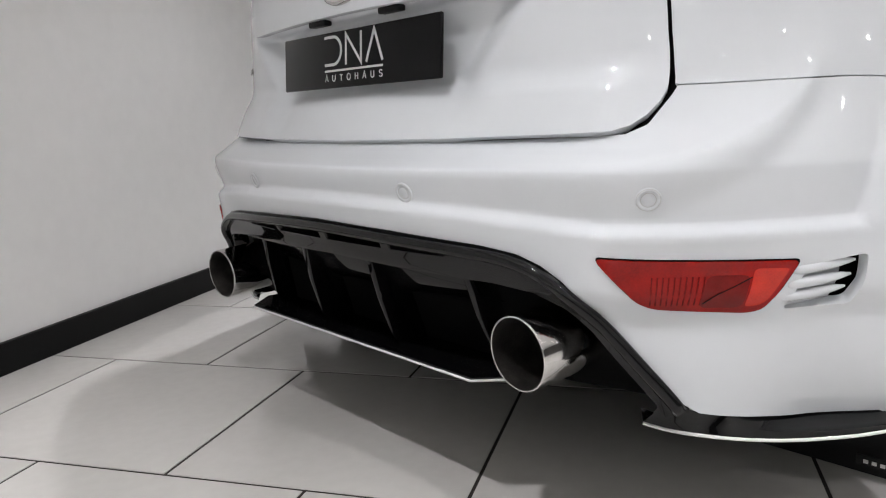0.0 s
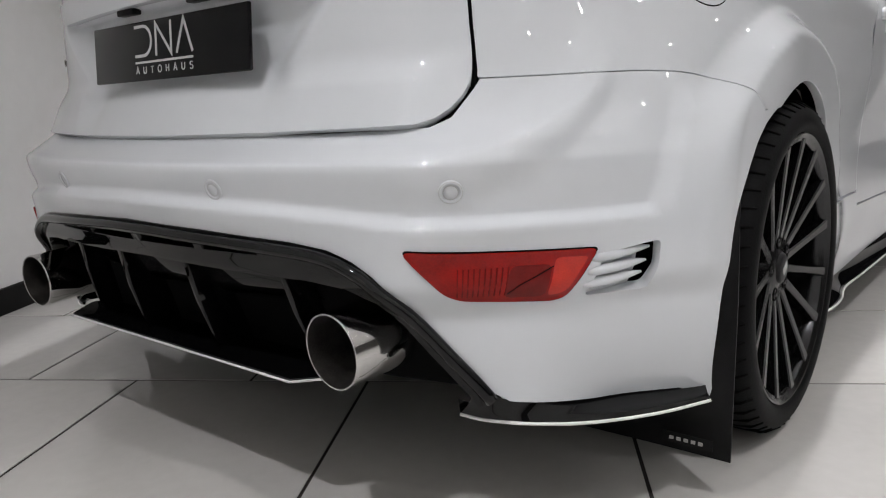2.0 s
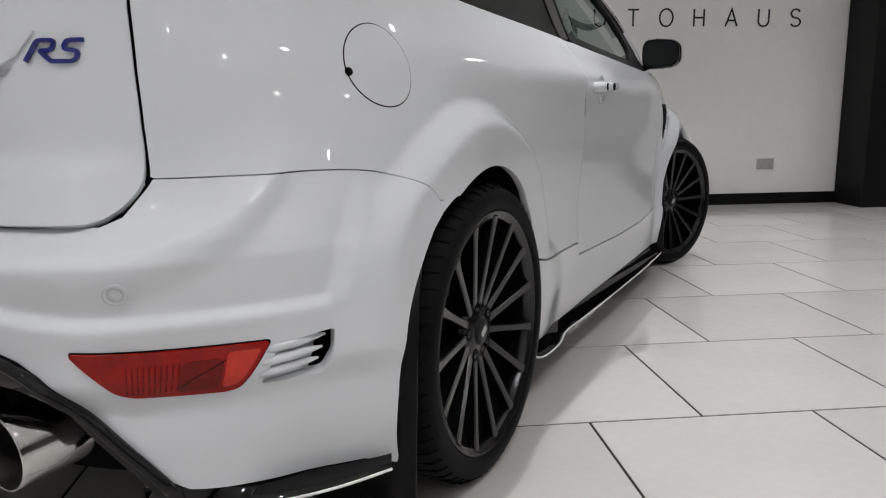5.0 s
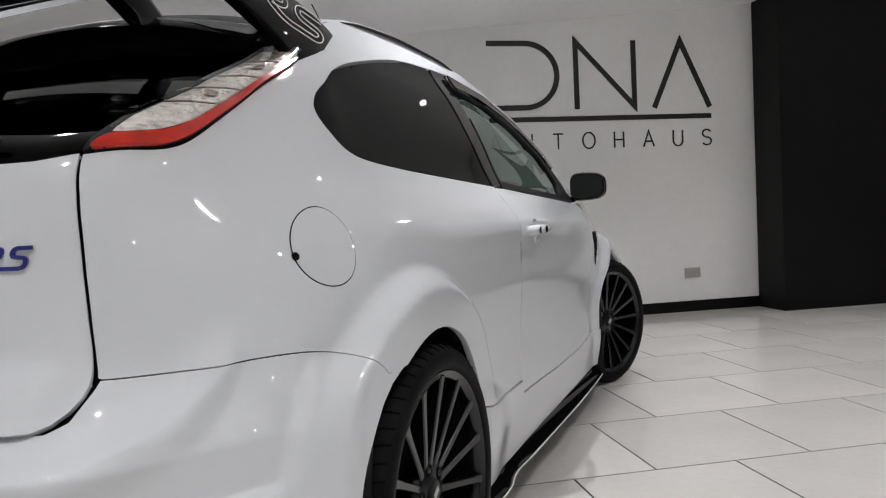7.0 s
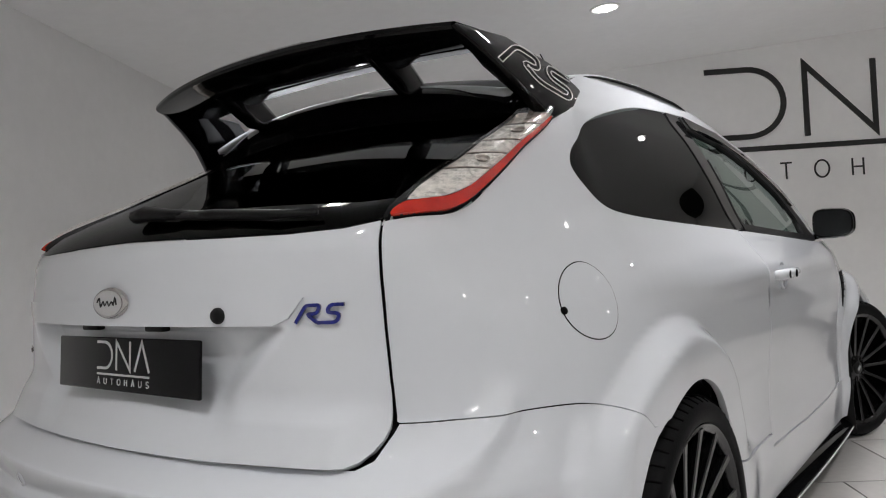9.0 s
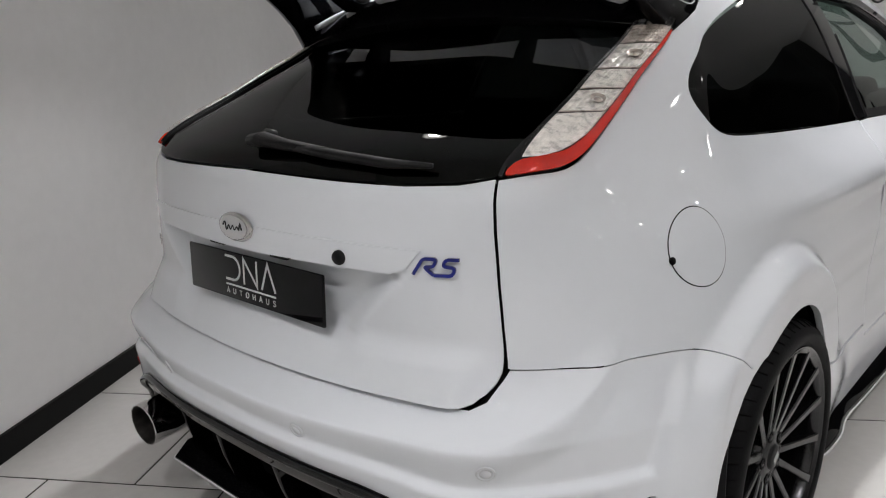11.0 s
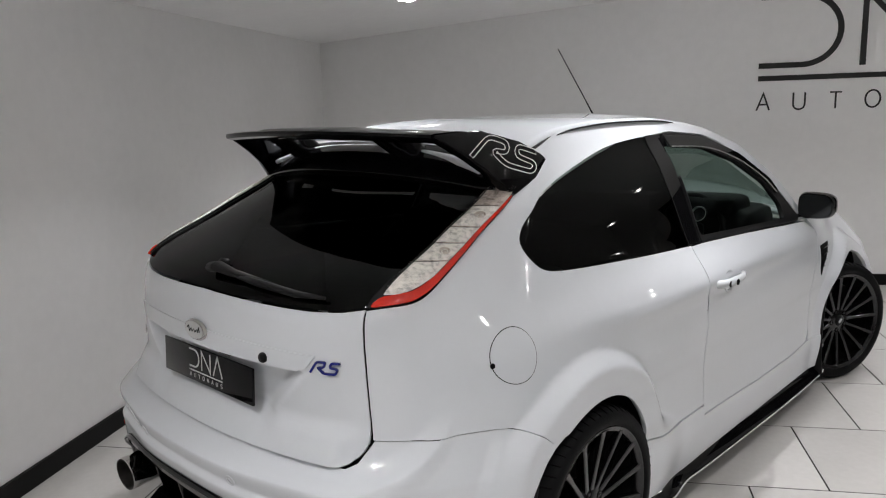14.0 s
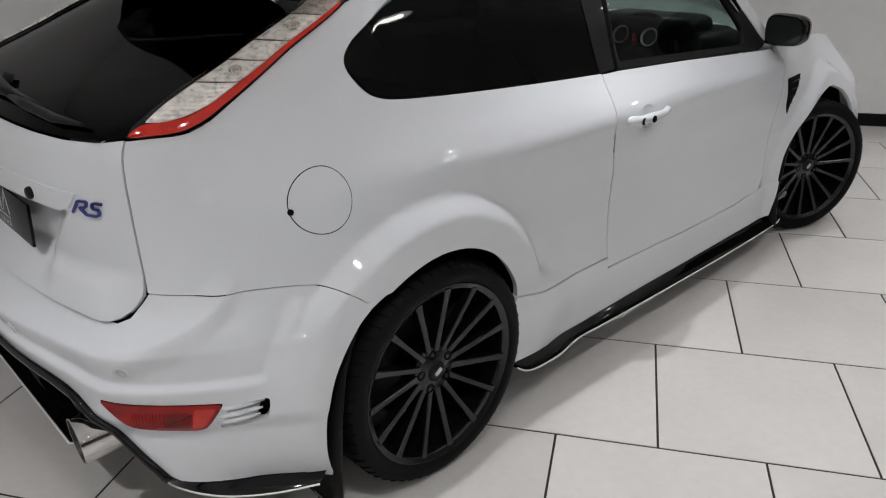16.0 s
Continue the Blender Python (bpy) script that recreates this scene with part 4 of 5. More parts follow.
for ay, az in AXLES:
    for side in (1, -1):
        rl, out = (0.372, 0.875) if ay < 1 else (0.46, 0.80)
        arc = [(ay + rl * math.cos(a), az + rl * math.sin(a)) for a in np.radians(np.linspace(-14, 194, 28))]
        liner = loft([[(side * x, y, z) for y, z in arc] for x in (0.60, out)])
        loft([[(side * 0.60, y, z) for y, z in arc], [(side * 0.60, ay, az - 0.05)] * len(arc)], liner)
        part("wheel_liner", liner, M_VOID, car, "dark wheel arch liner")

# number plate recess: handle strip, plate, lock, badges
strip = [(0.0, 0.874), (0.43, 0.873), (0.462, 0.885), (0.492, 0.921), (0.0, 0.928)]


def strip_place(s, z):
    p = skin(s, np.maximum(z, 0.886))
    p[:, 2] = z
    return p


handle_strip = skin_panel("handle_strip", both(strip), M_PAINT, car, "white painted tailgate handle strip", lift=0.005, depth=0.02, step=0.014, place=strip_place, normal=lambda s, z: skin_normal(s, np.maximum(z, 0.892)))
part("tailgate_lock", lathe([(0.0, 0.010), (0.013, 0.010), (0.015, 0.006), (0.015, 0.0)], 24, m=Matrix.Translation(on_skin(0.315, 0.893, 0.003)) @ pose(0, 0, 0, 90, 0, 12)), M_TRIM, car, "round black lock")
PLATE = car_plate = part("number_plate", box((0.52, 0.008, 0.111), (0, 0, 0), 0.003), M_PLATE, car, "glossy black show plate with a pale emblem", pose(0, -0.746, 0.792, -4, 0, 0))
hook, zig, roof_s = sign_strokes(0.196, 0.060, 0.0055)
for pts in (hook, zig, roof_s):
    part("emblem_stroke", stroke([(x - 0.098, y - 0.012) for x, y in pts], 0.0055, 0.0012), M_GREY, PLATE, m=pose(0, -0.004, 0, 90, 0, 0), shade=False)
part("emblem_rule", box((0.196, 0.0012, 0.004), (0.0, -0.0046, -0.0215)), M_GREY, PLATE, shade=False)
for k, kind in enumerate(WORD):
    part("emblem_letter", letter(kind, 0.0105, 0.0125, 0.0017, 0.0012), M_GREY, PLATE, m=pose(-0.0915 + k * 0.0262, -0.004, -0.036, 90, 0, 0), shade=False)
for x in (-0.12, 0.12):
    part("plate_lamp", box((0.06, 0.02, 0.012), (x, -0.742, 0.868), 0.003), M_TRIM, car)


def skin_matrix(s, z, lift=0.0):
    n = Vector(skin_normal(np.array([s]), np.array([z]))[0])
    p = on_skin(s, z, lift)
    across = Vector((0, 0, 1)).cross(n).normalized()
    return Matrix((across, n.cross(across), n)).transposed().to_4x4(), p


def emblem_matrix(s, z, lift=0.0):
    r, p = skin_matrix(s, z, lift)
    return Matrix.Translation(p) @ r


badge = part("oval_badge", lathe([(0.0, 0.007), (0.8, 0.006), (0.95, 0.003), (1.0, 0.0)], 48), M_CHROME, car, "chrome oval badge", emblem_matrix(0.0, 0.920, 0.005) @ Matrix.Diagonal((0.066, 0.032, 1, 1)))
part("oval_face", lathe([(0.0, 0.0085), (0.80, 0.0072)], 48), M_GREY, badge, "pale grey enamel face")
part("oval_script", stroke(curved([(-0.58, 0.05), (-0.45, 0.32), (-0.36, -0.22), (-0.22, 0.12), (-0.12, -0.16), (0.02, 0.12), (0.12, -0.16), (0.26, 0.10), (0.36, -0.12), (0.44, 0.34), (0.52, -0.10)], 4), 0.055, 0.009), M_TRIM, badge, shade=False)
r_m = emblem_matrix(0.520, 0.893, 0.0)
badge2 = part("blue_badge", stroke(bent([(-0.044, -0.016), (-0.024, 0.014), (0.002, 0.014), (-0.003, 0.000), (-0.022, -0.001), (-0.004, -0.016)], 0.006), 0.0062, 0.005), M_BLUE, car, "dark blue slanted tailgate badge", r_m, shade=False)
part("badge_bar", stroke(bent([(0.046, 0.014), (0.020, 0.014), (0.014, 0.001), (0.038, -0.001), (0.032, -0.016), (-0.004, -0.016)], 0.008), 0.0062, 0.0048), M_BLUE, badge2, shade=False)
small = part("model_badge", box((0.012, 0.010, 0.003), (-0.045, 0, 0.0015)), M_CHROME, car, "small chrome lettering as plain bars", emblem_matrix(-0.55, 0.800, 0.0), shade=False)
for k in range(4):
    part("badge_letter", box((0.012, 0.011, 0.003), (-0.025 + 0.02 * k, 0, 0.0015)), M_CHROME, small, shade=False)

# parking sensors
for s in (-0.66, -0.26, 0.26, 0.68):
    sensor = part("parking_sensor", lathe([(0.0, 0.0022), (0.010, 0.0022), (0.0115, 0.0), (0.0125, 0.0030), (0.0165, 0.0030), (0.018, 0.0)], 28), M_PAINT, car, "round white parking sensor", emblem_matrix(s, 0.550, 0.0005))
    part("sensor_groove", lathe([(0.0100, 0.0025), (0.0110, 0.0025)], 28), M_GREY, sensor)
    part("sensor_groove", lathe([(0.0160, 0.0031), (0.0170, 0.0028)], 28), M_GREY, sensor)

# cells of a tail lamp: lower and upper height, rows and columns of facets, material, look, depth of the facets
LAMP_CELLS = ((1.075, 1.136, 9, 12, M_SILVER, "clear faceted reversing lens", 0.0022), (1.138, 1.172, 5, 9, M_SILVER, "silvered bulb field", 0.0030), (1.174, 1.206, 10, 14, M_SILVER, "bright gridded reflector", 0.0016), (1.208, 1.253, 5, 7, M_SILVER, "clear indicator lens", 0.0032), (1.255, 1.298, 7, 8, M_SMOKE, "smoky ribbed upper lens", 0.0022))


def facets(side, z0, z1, lo_s, hi_s, rows_n, cols_n, peak):
    """A field of small pillows that follows the body skin."""
    b = bmesh.new()
    rng = random.Random(int(z0 * 1000))
    zs = np.linspace(z0, z1, rows_n + 1)
    grid = [[b.verts.new(on_skin(side * (lo_s(z) + (hi_s(z) - lo_s(z)) * k / cols_n), z, 0.0085)) for k in range(cols_n + 1)] for z in zs]
    for r in range(rows_n):
        for k in range(cols_n):
            z, u = (zs[r] + zs[r + 1]) / 2, (k + 0.5 + 0.15 * rng.uniform(-1, 1)) / cols_n
            top = b.verts.new(on_skin(side * (lo_s(z) + (hi_s(z) - lo_s(z)) * u), z, 0.0085 + peak * rng.uniform(0.6, 1.2)))
            ring = (grid[r][k], grid[r][k + 1], grid[r + 1][k + 1], grid[r + 1][k])
            for q in range(4):
                b.faces.new((ring[q], ring[(q + 1) % 4], top) if side > 0 else (ring[(q + 1) % 4], ring[q], top))
    return b


# tail lamps: clear upper field beside a red outer band
for side in (1, -1):
    f = lambda pts: [(side * s, z) for s, z in (pts if side > 0 else pts[::-1])]
    whole = [(0.642, 1.050), (0.70, 1.054), (0.785, 1.058), (0.828, 1.074), (0.856, 1.113), (0.882, 1.183), (0.918, 1.275), (0.90, 1.300), (0.60, 1.306), (0.620, 1.20), (0.640, 1.12)]
    lamp = skin_panel("tail_lamp", f(rounded(whole, 0.03)), M_TRIM, car, "slanted tail lamp with clear field and red rim", lift=0.007, depth=0.03, step=0.02)
    band = whole[:7] + [(0.880, 1.280), (0.846, 1.183), (0.812, 1.104), (0.772, 1.080), (0.664, 1.070)]
    skin_panel("red_band", f(rounded(band, 0.03)), M_REDLAMP, lamp, "glossy red outer lamp band", lift=0.0115, depth=0.010, step=0.010, edge=0.003)
    lo_s = lambda z: float(np.interp(z, [1.072, 1.125, 1.20, 1.30], [0.668, 0.650, 0.628, 0.607]))
    hi_s = lambda z: float(np.interp(z, [1.072, 1.084, 1.104, 1.183, 1.28, 1.30], [0.70, 0.768, 0.806, 0.840, 0.874, 0.876]))
    for z0, z1, rows_n, cols_n, mat, tint, peak in LAMP_CELLS:
        part("lens_cell", facets(side, z0, z1, lo_s, hi_s, rows_n, cols_n, peak), mat, lamp, tint, shade=False)
    for z in (1.137, 1.173, 1.207, 1.254):
        part("cell_divider", tube([on_skin(side * s, z, 0.0105) for s in np.linspace(lo_s(z) + 0.003, hi_s(z) - 0.003, 8)], 0.0014, 6), M_SMOKE, lamp)
    for z, r, share in ((1.155, 0.015, 0.52), (1.231, 0.017, 0.42)):
        rot, at = skin_matrix(side * (lo_s(z) * (1 - share) + hi_s(z) * share), z, 0.0098)
        part("bulb_bowl", lathe([(r, 0.004), (r * 0.92, 0.0035), (r * 0.6, -0.002), (r * 0.35, 0.001), (0.0, 0.003)], 24), M_SMOKE, lamp, m=Matrix.Translation(at) @ rot)
    clear = [(0.664, 1.073), (0.770, 1.083), (0.810, 1.106), (0.844, 1.184), (0.878, 1.281), (0.872, 1.300), (0.607, 1.304), (0.626, 1.20), (0.646, 1.12)]
    cover = skin_panel("clear_cover", f(rounded(clear, 0.008)), M_COVER, lamp, "clear glossy lamp cover", lift=0.0165, depth=0.004, step=0.02)
    cover.visible_shadow = False
    dark = [(0.632, 1.052), (0.641, 1.051), (0.638, 1.12), (0.618, 1.20), (0.598, 1.304), (0.588, 1.304), (0.608, 1.20), (0.630, 1.12)]
    skin_panel("lamp_seal", f(dark), M_TRIM, car, lift=0.001, depth=0.01, step=0.02)

# rear wiper
wip = part("rear_wiper", tube([(-0.015, -0.690, 1.098), (0.02, -0.688, 1.102), (0.10, -0.690, 1.094), (0.30, -0.672, 1.078)], [0.022, 0.024, 0.018, 0.009], 10, flat=0.7), M_TRIM, car, "black rear wiper arm")
part("wiper_blade", tube([on_skin(s, z, 0.012) for s, z in ((0.10, 1.080), (0.25, 1.072), (0.40, 1.062), (0.50, 1.060))], [0.009, 0.014, 0.013, 0.006], 8, flat=0.8), M_TRIM, wip)
part("wiper_cap", lathe([(0.0, 0.022), (0.018, 0.020), (0.022, 0.0)], 20, m=Matrix.Translation(on_skin(-0.005, 1.100, -0.004)) @ pose(0, 0, 0, 62, 0, 0)), M_TRIM, wip)
# aerial
aer = part("aerial", tube([(0.02, 1.40, 1.470), (0.01, 1.33, 1.56), (-0.035, 1.17, 1.795)], [0.0045, 0.0028, 0.0022], 8), M_TRIM, car, "thin black roof aerial")
part("aerial_foot", lathe([(0.0, 0.03), (0.008, 0.028), (0.020, 0.0)], 20, m=pose(0.022, 1.405, 1.452)), M_TRIM, aer)

# ---- rear wing ----
spoiler = part("rear_wing", bmesh.new(), M_WING, car, "gloss black twin-post rear wing")


def wing_blade():
    rows = []
    for x in np.linspace(-0.548, 0.548, 33):
        a = abs(x) / 0.548
        rear_y, rear_z = -0.385 + 0.095 * a**2.2, 1.488 - 0.016 * a**2
        front_y, front_z = -0.120 + 0.045 * a**2, 1.480 - 0.010 * a**2
        lift_c = 0.004 * float(1 - smooth(0.34, 0.37, a))
        mid_y, mid_z = (rear_y + front_y) / 2, (rear_z + front_z) / 2
        rows.append([(x, rear_y, rear_z - 0.006), (x, rear_y + 0.002, rear_z + 0.003), (x, rear_y + 0.012, rear_z + 0.006 + lift_c), (x, mid_y, mid_z + 0.010 + lift_c), (x, front_y - 0.02, front_z + 0.004 + lift_c), (x, front_y + 0.004, front_z - 0.009), (x, mid_y, mid_z - 0.030), (x, rear_y + 0.03, rear_z - 0.022), (x, rear_y + 0.004, rear_z - 0.013), (x, rear_y, rear_z - 0.006)])
    return loft(rows, cap=False)


sharp(part("blade", wing_blade(), M_WING, spoiler), 40)
# flat end plates: an outline on one slanted plane, from the blade's tip down to the lamp and forward to the roof
PLATE_O = Vector((0.556, -0.097, 1.472))
PLATE_N = Vector((0.922, -0.072, 0.380)).normalized()
PLATE_U = (Vector((0.604, 0.118, 1.400)) - PLATE_O).normalized()
PLATE_U = (PLATE_U - PLATE_N * PLATE_U.dot(PLATE_N)).normalized()
PLATE_V = PLATE_N.cross(PLATE_U)
END_OUTLINE = ((0.543, -0.288, 1.466), (0.546, -0.275, 1.474), (0.550, -0.20, 1.476), (0.556, -0.095, 1.478), (0.585, 0.06, 1.436), (0.608, 0.140, 1.392), (0.618, 0.157, 1.374), (0.635, 0.075, 1.318), (0.648, -0.040, 1.282), (0.640, -0.055, 1.290), (0.603, -0.12, 1.358), (0.580, -0.185, 1.407), (0.558, -0.25, 1.447))
RIBBON = [(0.01, 0.0), (0.13, 0.93), (0.46, 0.93), (0.50, 0.52), (0.26, 0.47), (0.52, 0.07), (0.95, 0.07), (0.99, 0.46), (0.66, 0.53), (0.64, 0.93), (0.99, 0.93)]


for side in (1, -1):
    flat2 = [((Vector(p) - PLATE_O).dot(PLATE_U), (Vector(p) - PLATE_O).dot(PLATE_V)) for p in END_OUTLINE]
    b = slab(flat2, 0.030, bevel=0.006)
    m = Matrix((PLATE_U, PLATE_V, PLATE_N)).transposed().to_4x4()
    m.translation = PLATE_O - PLATE_N * 0.020
    bmesh.ops.transform(b, matrix=m, verts=b.verts)
    # inner gusset that carries the plate on to the foot
    loft([[(0.530, -0.24, 1.455), (0.520, -0.14, 1.462), (0.530, 0.0, 1.452)], [(0.545, -0.17, 1.400), (0.530, -0.10, 1.420), (0.545, 0.04, 1.425)], [(0.590, -0.075, 1.325), (0.560, -0.06, 1.375), (0.575, 0.08, 1.400)]], b)
    if side < 0:
        bmesh.ops.transform(b, matrix=Matrix.Diagonal((-1, 1, 1, 1)), verts=b.verts)
    bmesh.ops.recalc_face_normals(b, faces=b.faces)
    end = sharp(part("end_plate", b, M_WING, spoiler), 35)
    # pale outline of a folded ribbon on the plate
    corners = [Vector(p) for p in ((0.580, -0.168, 1.404), (0.630, 0.079, 1.330), (0.604, 0.120, 1.402), (0.558, -0.093, 1.470))]

    def on_plate(u, v):
        p = corners[0] * (1 - u) * (1 - v) + corners[1] * u * (1 - v) + corners[2] * u * v + corners[3] * (1 - u) * v
        p = p - PLATE_N * (p - PLATE_O).dot(PLATE_N) + PLATE_N * 0.0112
        return (side * p.x, p.y, p.z)

    mid = bent(RIBBON, 0.10, 5, 0.36)
    left, right = [], []
    for i, p in enumerate(mid):
        q0, q1 = mid[max(i - 1, 0)], mid[min(i + 1, len(mid) - 1)]
        t = Vector((q1[0] - q0[0], (q1[1] - q0[1]) * 0.36))
        t.normalize()
        left.append((p[0] - t.y * 0.034, p[1] + t.x * 0.034 / 0.36))
        right.append((p[0] + t.y * 0.034, p[1] - t.x * 0.034 / 0.36))
    part("outline_graphic", tube([on_plate(u, v) for u, v in left + right[::-1]], 0.0016, 6, closed=True), M_WHITE, end, "white outline graphic")
    # posts between the foot and the blade
    x = side * 0.285
    rows = []
    for v in np.linspace(0, 1, 5):
        y0, y1, z = -0.165 - 0.15 * v, 0.0 - 0.11 * v, 1.385 + 0.092 * v
        hw = 0.008 + 0.009 * (1 - v) ** 2 + 0.010 * max(v - 0.7, 0)
        rows.append([(x - hw, (y0 + y1) / 2, z), (x - hw * 0.6, y0 + 0.02, z), (x, y0, z), (x + hw * 0.6, y0 + 0.02, z), (x + hw, (y0 + y1) / 2, z), (x + hw * 0.6, y1 - 0.02, z), (x, y1, z), (x - hw * 0.6, y1 - 0.02, z), (x - hw, (y0 + y1) / 2, z)])
    part("post", loft(rows), M_WING, spoiler)
# wing foot: black fairing over the top of the rear screen
rows = []
for x in np.linspace(-0.60, 0.60, 31):
    a = abs(x) / 0.60
    y0, z0 = -0.175 + 0.10 * a**2, 1.345 - 0.050 * a**2.2
    y1, z1 = -0.035 + 0.09 * a**2, 1.436 - 0.055 * a**2.5
    yc, zc = -0.125 + 0.10 * a**2, 1.413 - 0.070 * a**2.4
    rows.append([(x, y0, z0), (x, y0 + 0.004, z0 + 0.012), (x, yc - 0.012, zc - 0.012), (x, yc, zc), (x, y1 - 0.02, z1 + 0.003), (x, y1, z1 - 0.004), (x, y1, z1 - 0.05), (x, y0 + 0.02, z0 - 0.02), (x, y0, z0)])
sharp(part("wing_foot", loft(rows), M_WING, spoiler), 40)
part("high_brake_lamp", box((0.22, 0.010, 0.016), (0, -0.148, 1.372), 0.003, turn=pose(0, 0, 0, -38, 0, 0)), M_BRAKE, spoiler, "dark unlit brake lamp strip")

# ---- diffuser, exhausts, splitters ----
diff = part("diffuser", bmesh.new(), M_GLOSS, car, "gloss black rear diffuser with four fins")
edge_hi = [(0.0, 0.489), (0.22, 0.483), (0.40, 0.472), (0.47, 0.463), (0.52, 0.448), (0.565, 0.427), (0.628, 0.380), (0.702, 0.309), (0.765, 0.249), (0.785, 0.234)]
edge_lo = [(0.735, 0.225), (0.675, 0.285), (0.61, 0.350), (0.56, 0.385), (0.50, 0.405), (0.42, 0.412), (0.33, 0.412), (0.0, 0.418)]
slots = []
for a, c in ((-0.33, -0.20), (-0.18, -0.01), (0.01, 0.18), (0.20, 0.33)):
    slots.append(rounded([(a, 0.446), (c, 0.446), (c, 0.469), (a, 0.469)], 0.005))
frame_p = skin_panel("diffuser_frame", both(edge_hi + edge_lo), M_GLOSS, diff, lift=0.003, depth=0.04, step=0.012, holes=slots, edge=0.004)
part("frame_bead", tube([on_skin(s, z - 0.013, 0.006) for s, z in curved([(-s, z) for s, z in edge_hi[-2:0:-1]] + edge_hi[:-1], 4)], 0.0105, 10), M_GLOSS, diff)
# slots are kept dark by a black sheet in place of their shade
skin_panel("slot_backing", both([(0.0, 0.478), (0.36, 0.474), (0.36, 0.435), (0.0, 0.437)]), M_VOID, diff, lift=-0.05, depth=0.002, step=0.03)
for x in (-0.36, 0.36):
    r_c = emblem_matrix(x, 0.452, -0.008)
    part("tow_cap", box((0.05, 0.055, 0.006), (0, 0, 0), 0.004), M_GLOSS, diff, m=r_c)
# sloping back of the diffuser
rows = []
for z, y, w in ((0.432, -0.792, 0.37), (0.40, -0.790, 0.37), (0.365, -0.778, 0.375), (0.345, -0.755, 0.38), (0.335, -0.70, 0.39)):
    rows.append([(w * x, y + 0.04 * x * x, z) for x in np.linspace(-1, 1, 13)])
part("diffuser_back", loft(rows), M_GLOSS, diff)
# added black sheet: shade of the recess behind the fins, put in as colour
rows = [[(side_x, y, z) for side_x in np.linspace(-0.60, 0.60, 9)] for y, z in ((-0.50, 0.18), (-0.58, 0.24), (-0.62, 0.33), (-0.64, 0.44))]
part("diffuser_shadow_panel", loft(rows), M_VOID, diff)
for x in (-0.345, -0.115, 0.115, 0.345):
    outline = [(-0.828, 0.418), (-0.812, 0.34), (-0.788, 0.265), (-0.772, 0.241), (-0.62, 0.241), (-0.66, 0.42)]
    b = bmesh.new()
    for e in (-1, 1):
        vs = [b.verts.new((x * (1 + 0.10 * (0.42 - z) / 0.2) + e * (0.003 + 0.016 * max(z - 0.238, 0) / 0.18 * (1 if y > -0.80 else 0.35)), y + 0.04 * (x / 0.38) ** 2, z)) for y, z in outline]
        b.faces.new(vs)
    b.verts.ensure_lookup_table()
    n = len(outline)
    for k in range(n):
        b.faces.new((b.verts[k], b.verts[(k + 1) % n], b.verts[n + (k + 1) % n], b.verts[n + k]))
    bmesh.ops.recalc_face_normals(b, faces=b.faces)
    bmesh.ops.bevel(b, geom=b.edges[:], offset=0.003, segments=2, affect="EDGES", profile=0.5)
    part("diffuser_fin", b, M_GLOSS, diff)
SPLIT_Z = 0.236
plate_out = [(-0.445, -0.740), (-0.385, -0.810), (0.370, -0.810), (0.435, -0.740), (0.43, -0.60), (-0.43, -0.60)]
b = slab(plate_out, 0.006)
bmesh.ops.translate(b, vec=(0, 0, SPLIT_Z), verts=b.verts)
splitter = part("rear_splitter", b, M_GLOSS, car, "flat black rear splitter with a white edge", shade=False)
edge_pts = [(-0.447, -0.741), (-0.386, -0.813), (0.371, -0.813), (0.437, -0.741)]
part("white_edge", tube([(x, y, SPLIT_Z + 0.002) for x, y in edge_pts], 0.0023, 8, up=(0, 0, 1)), M_WHITE, splitter, "white pinstripe edge")
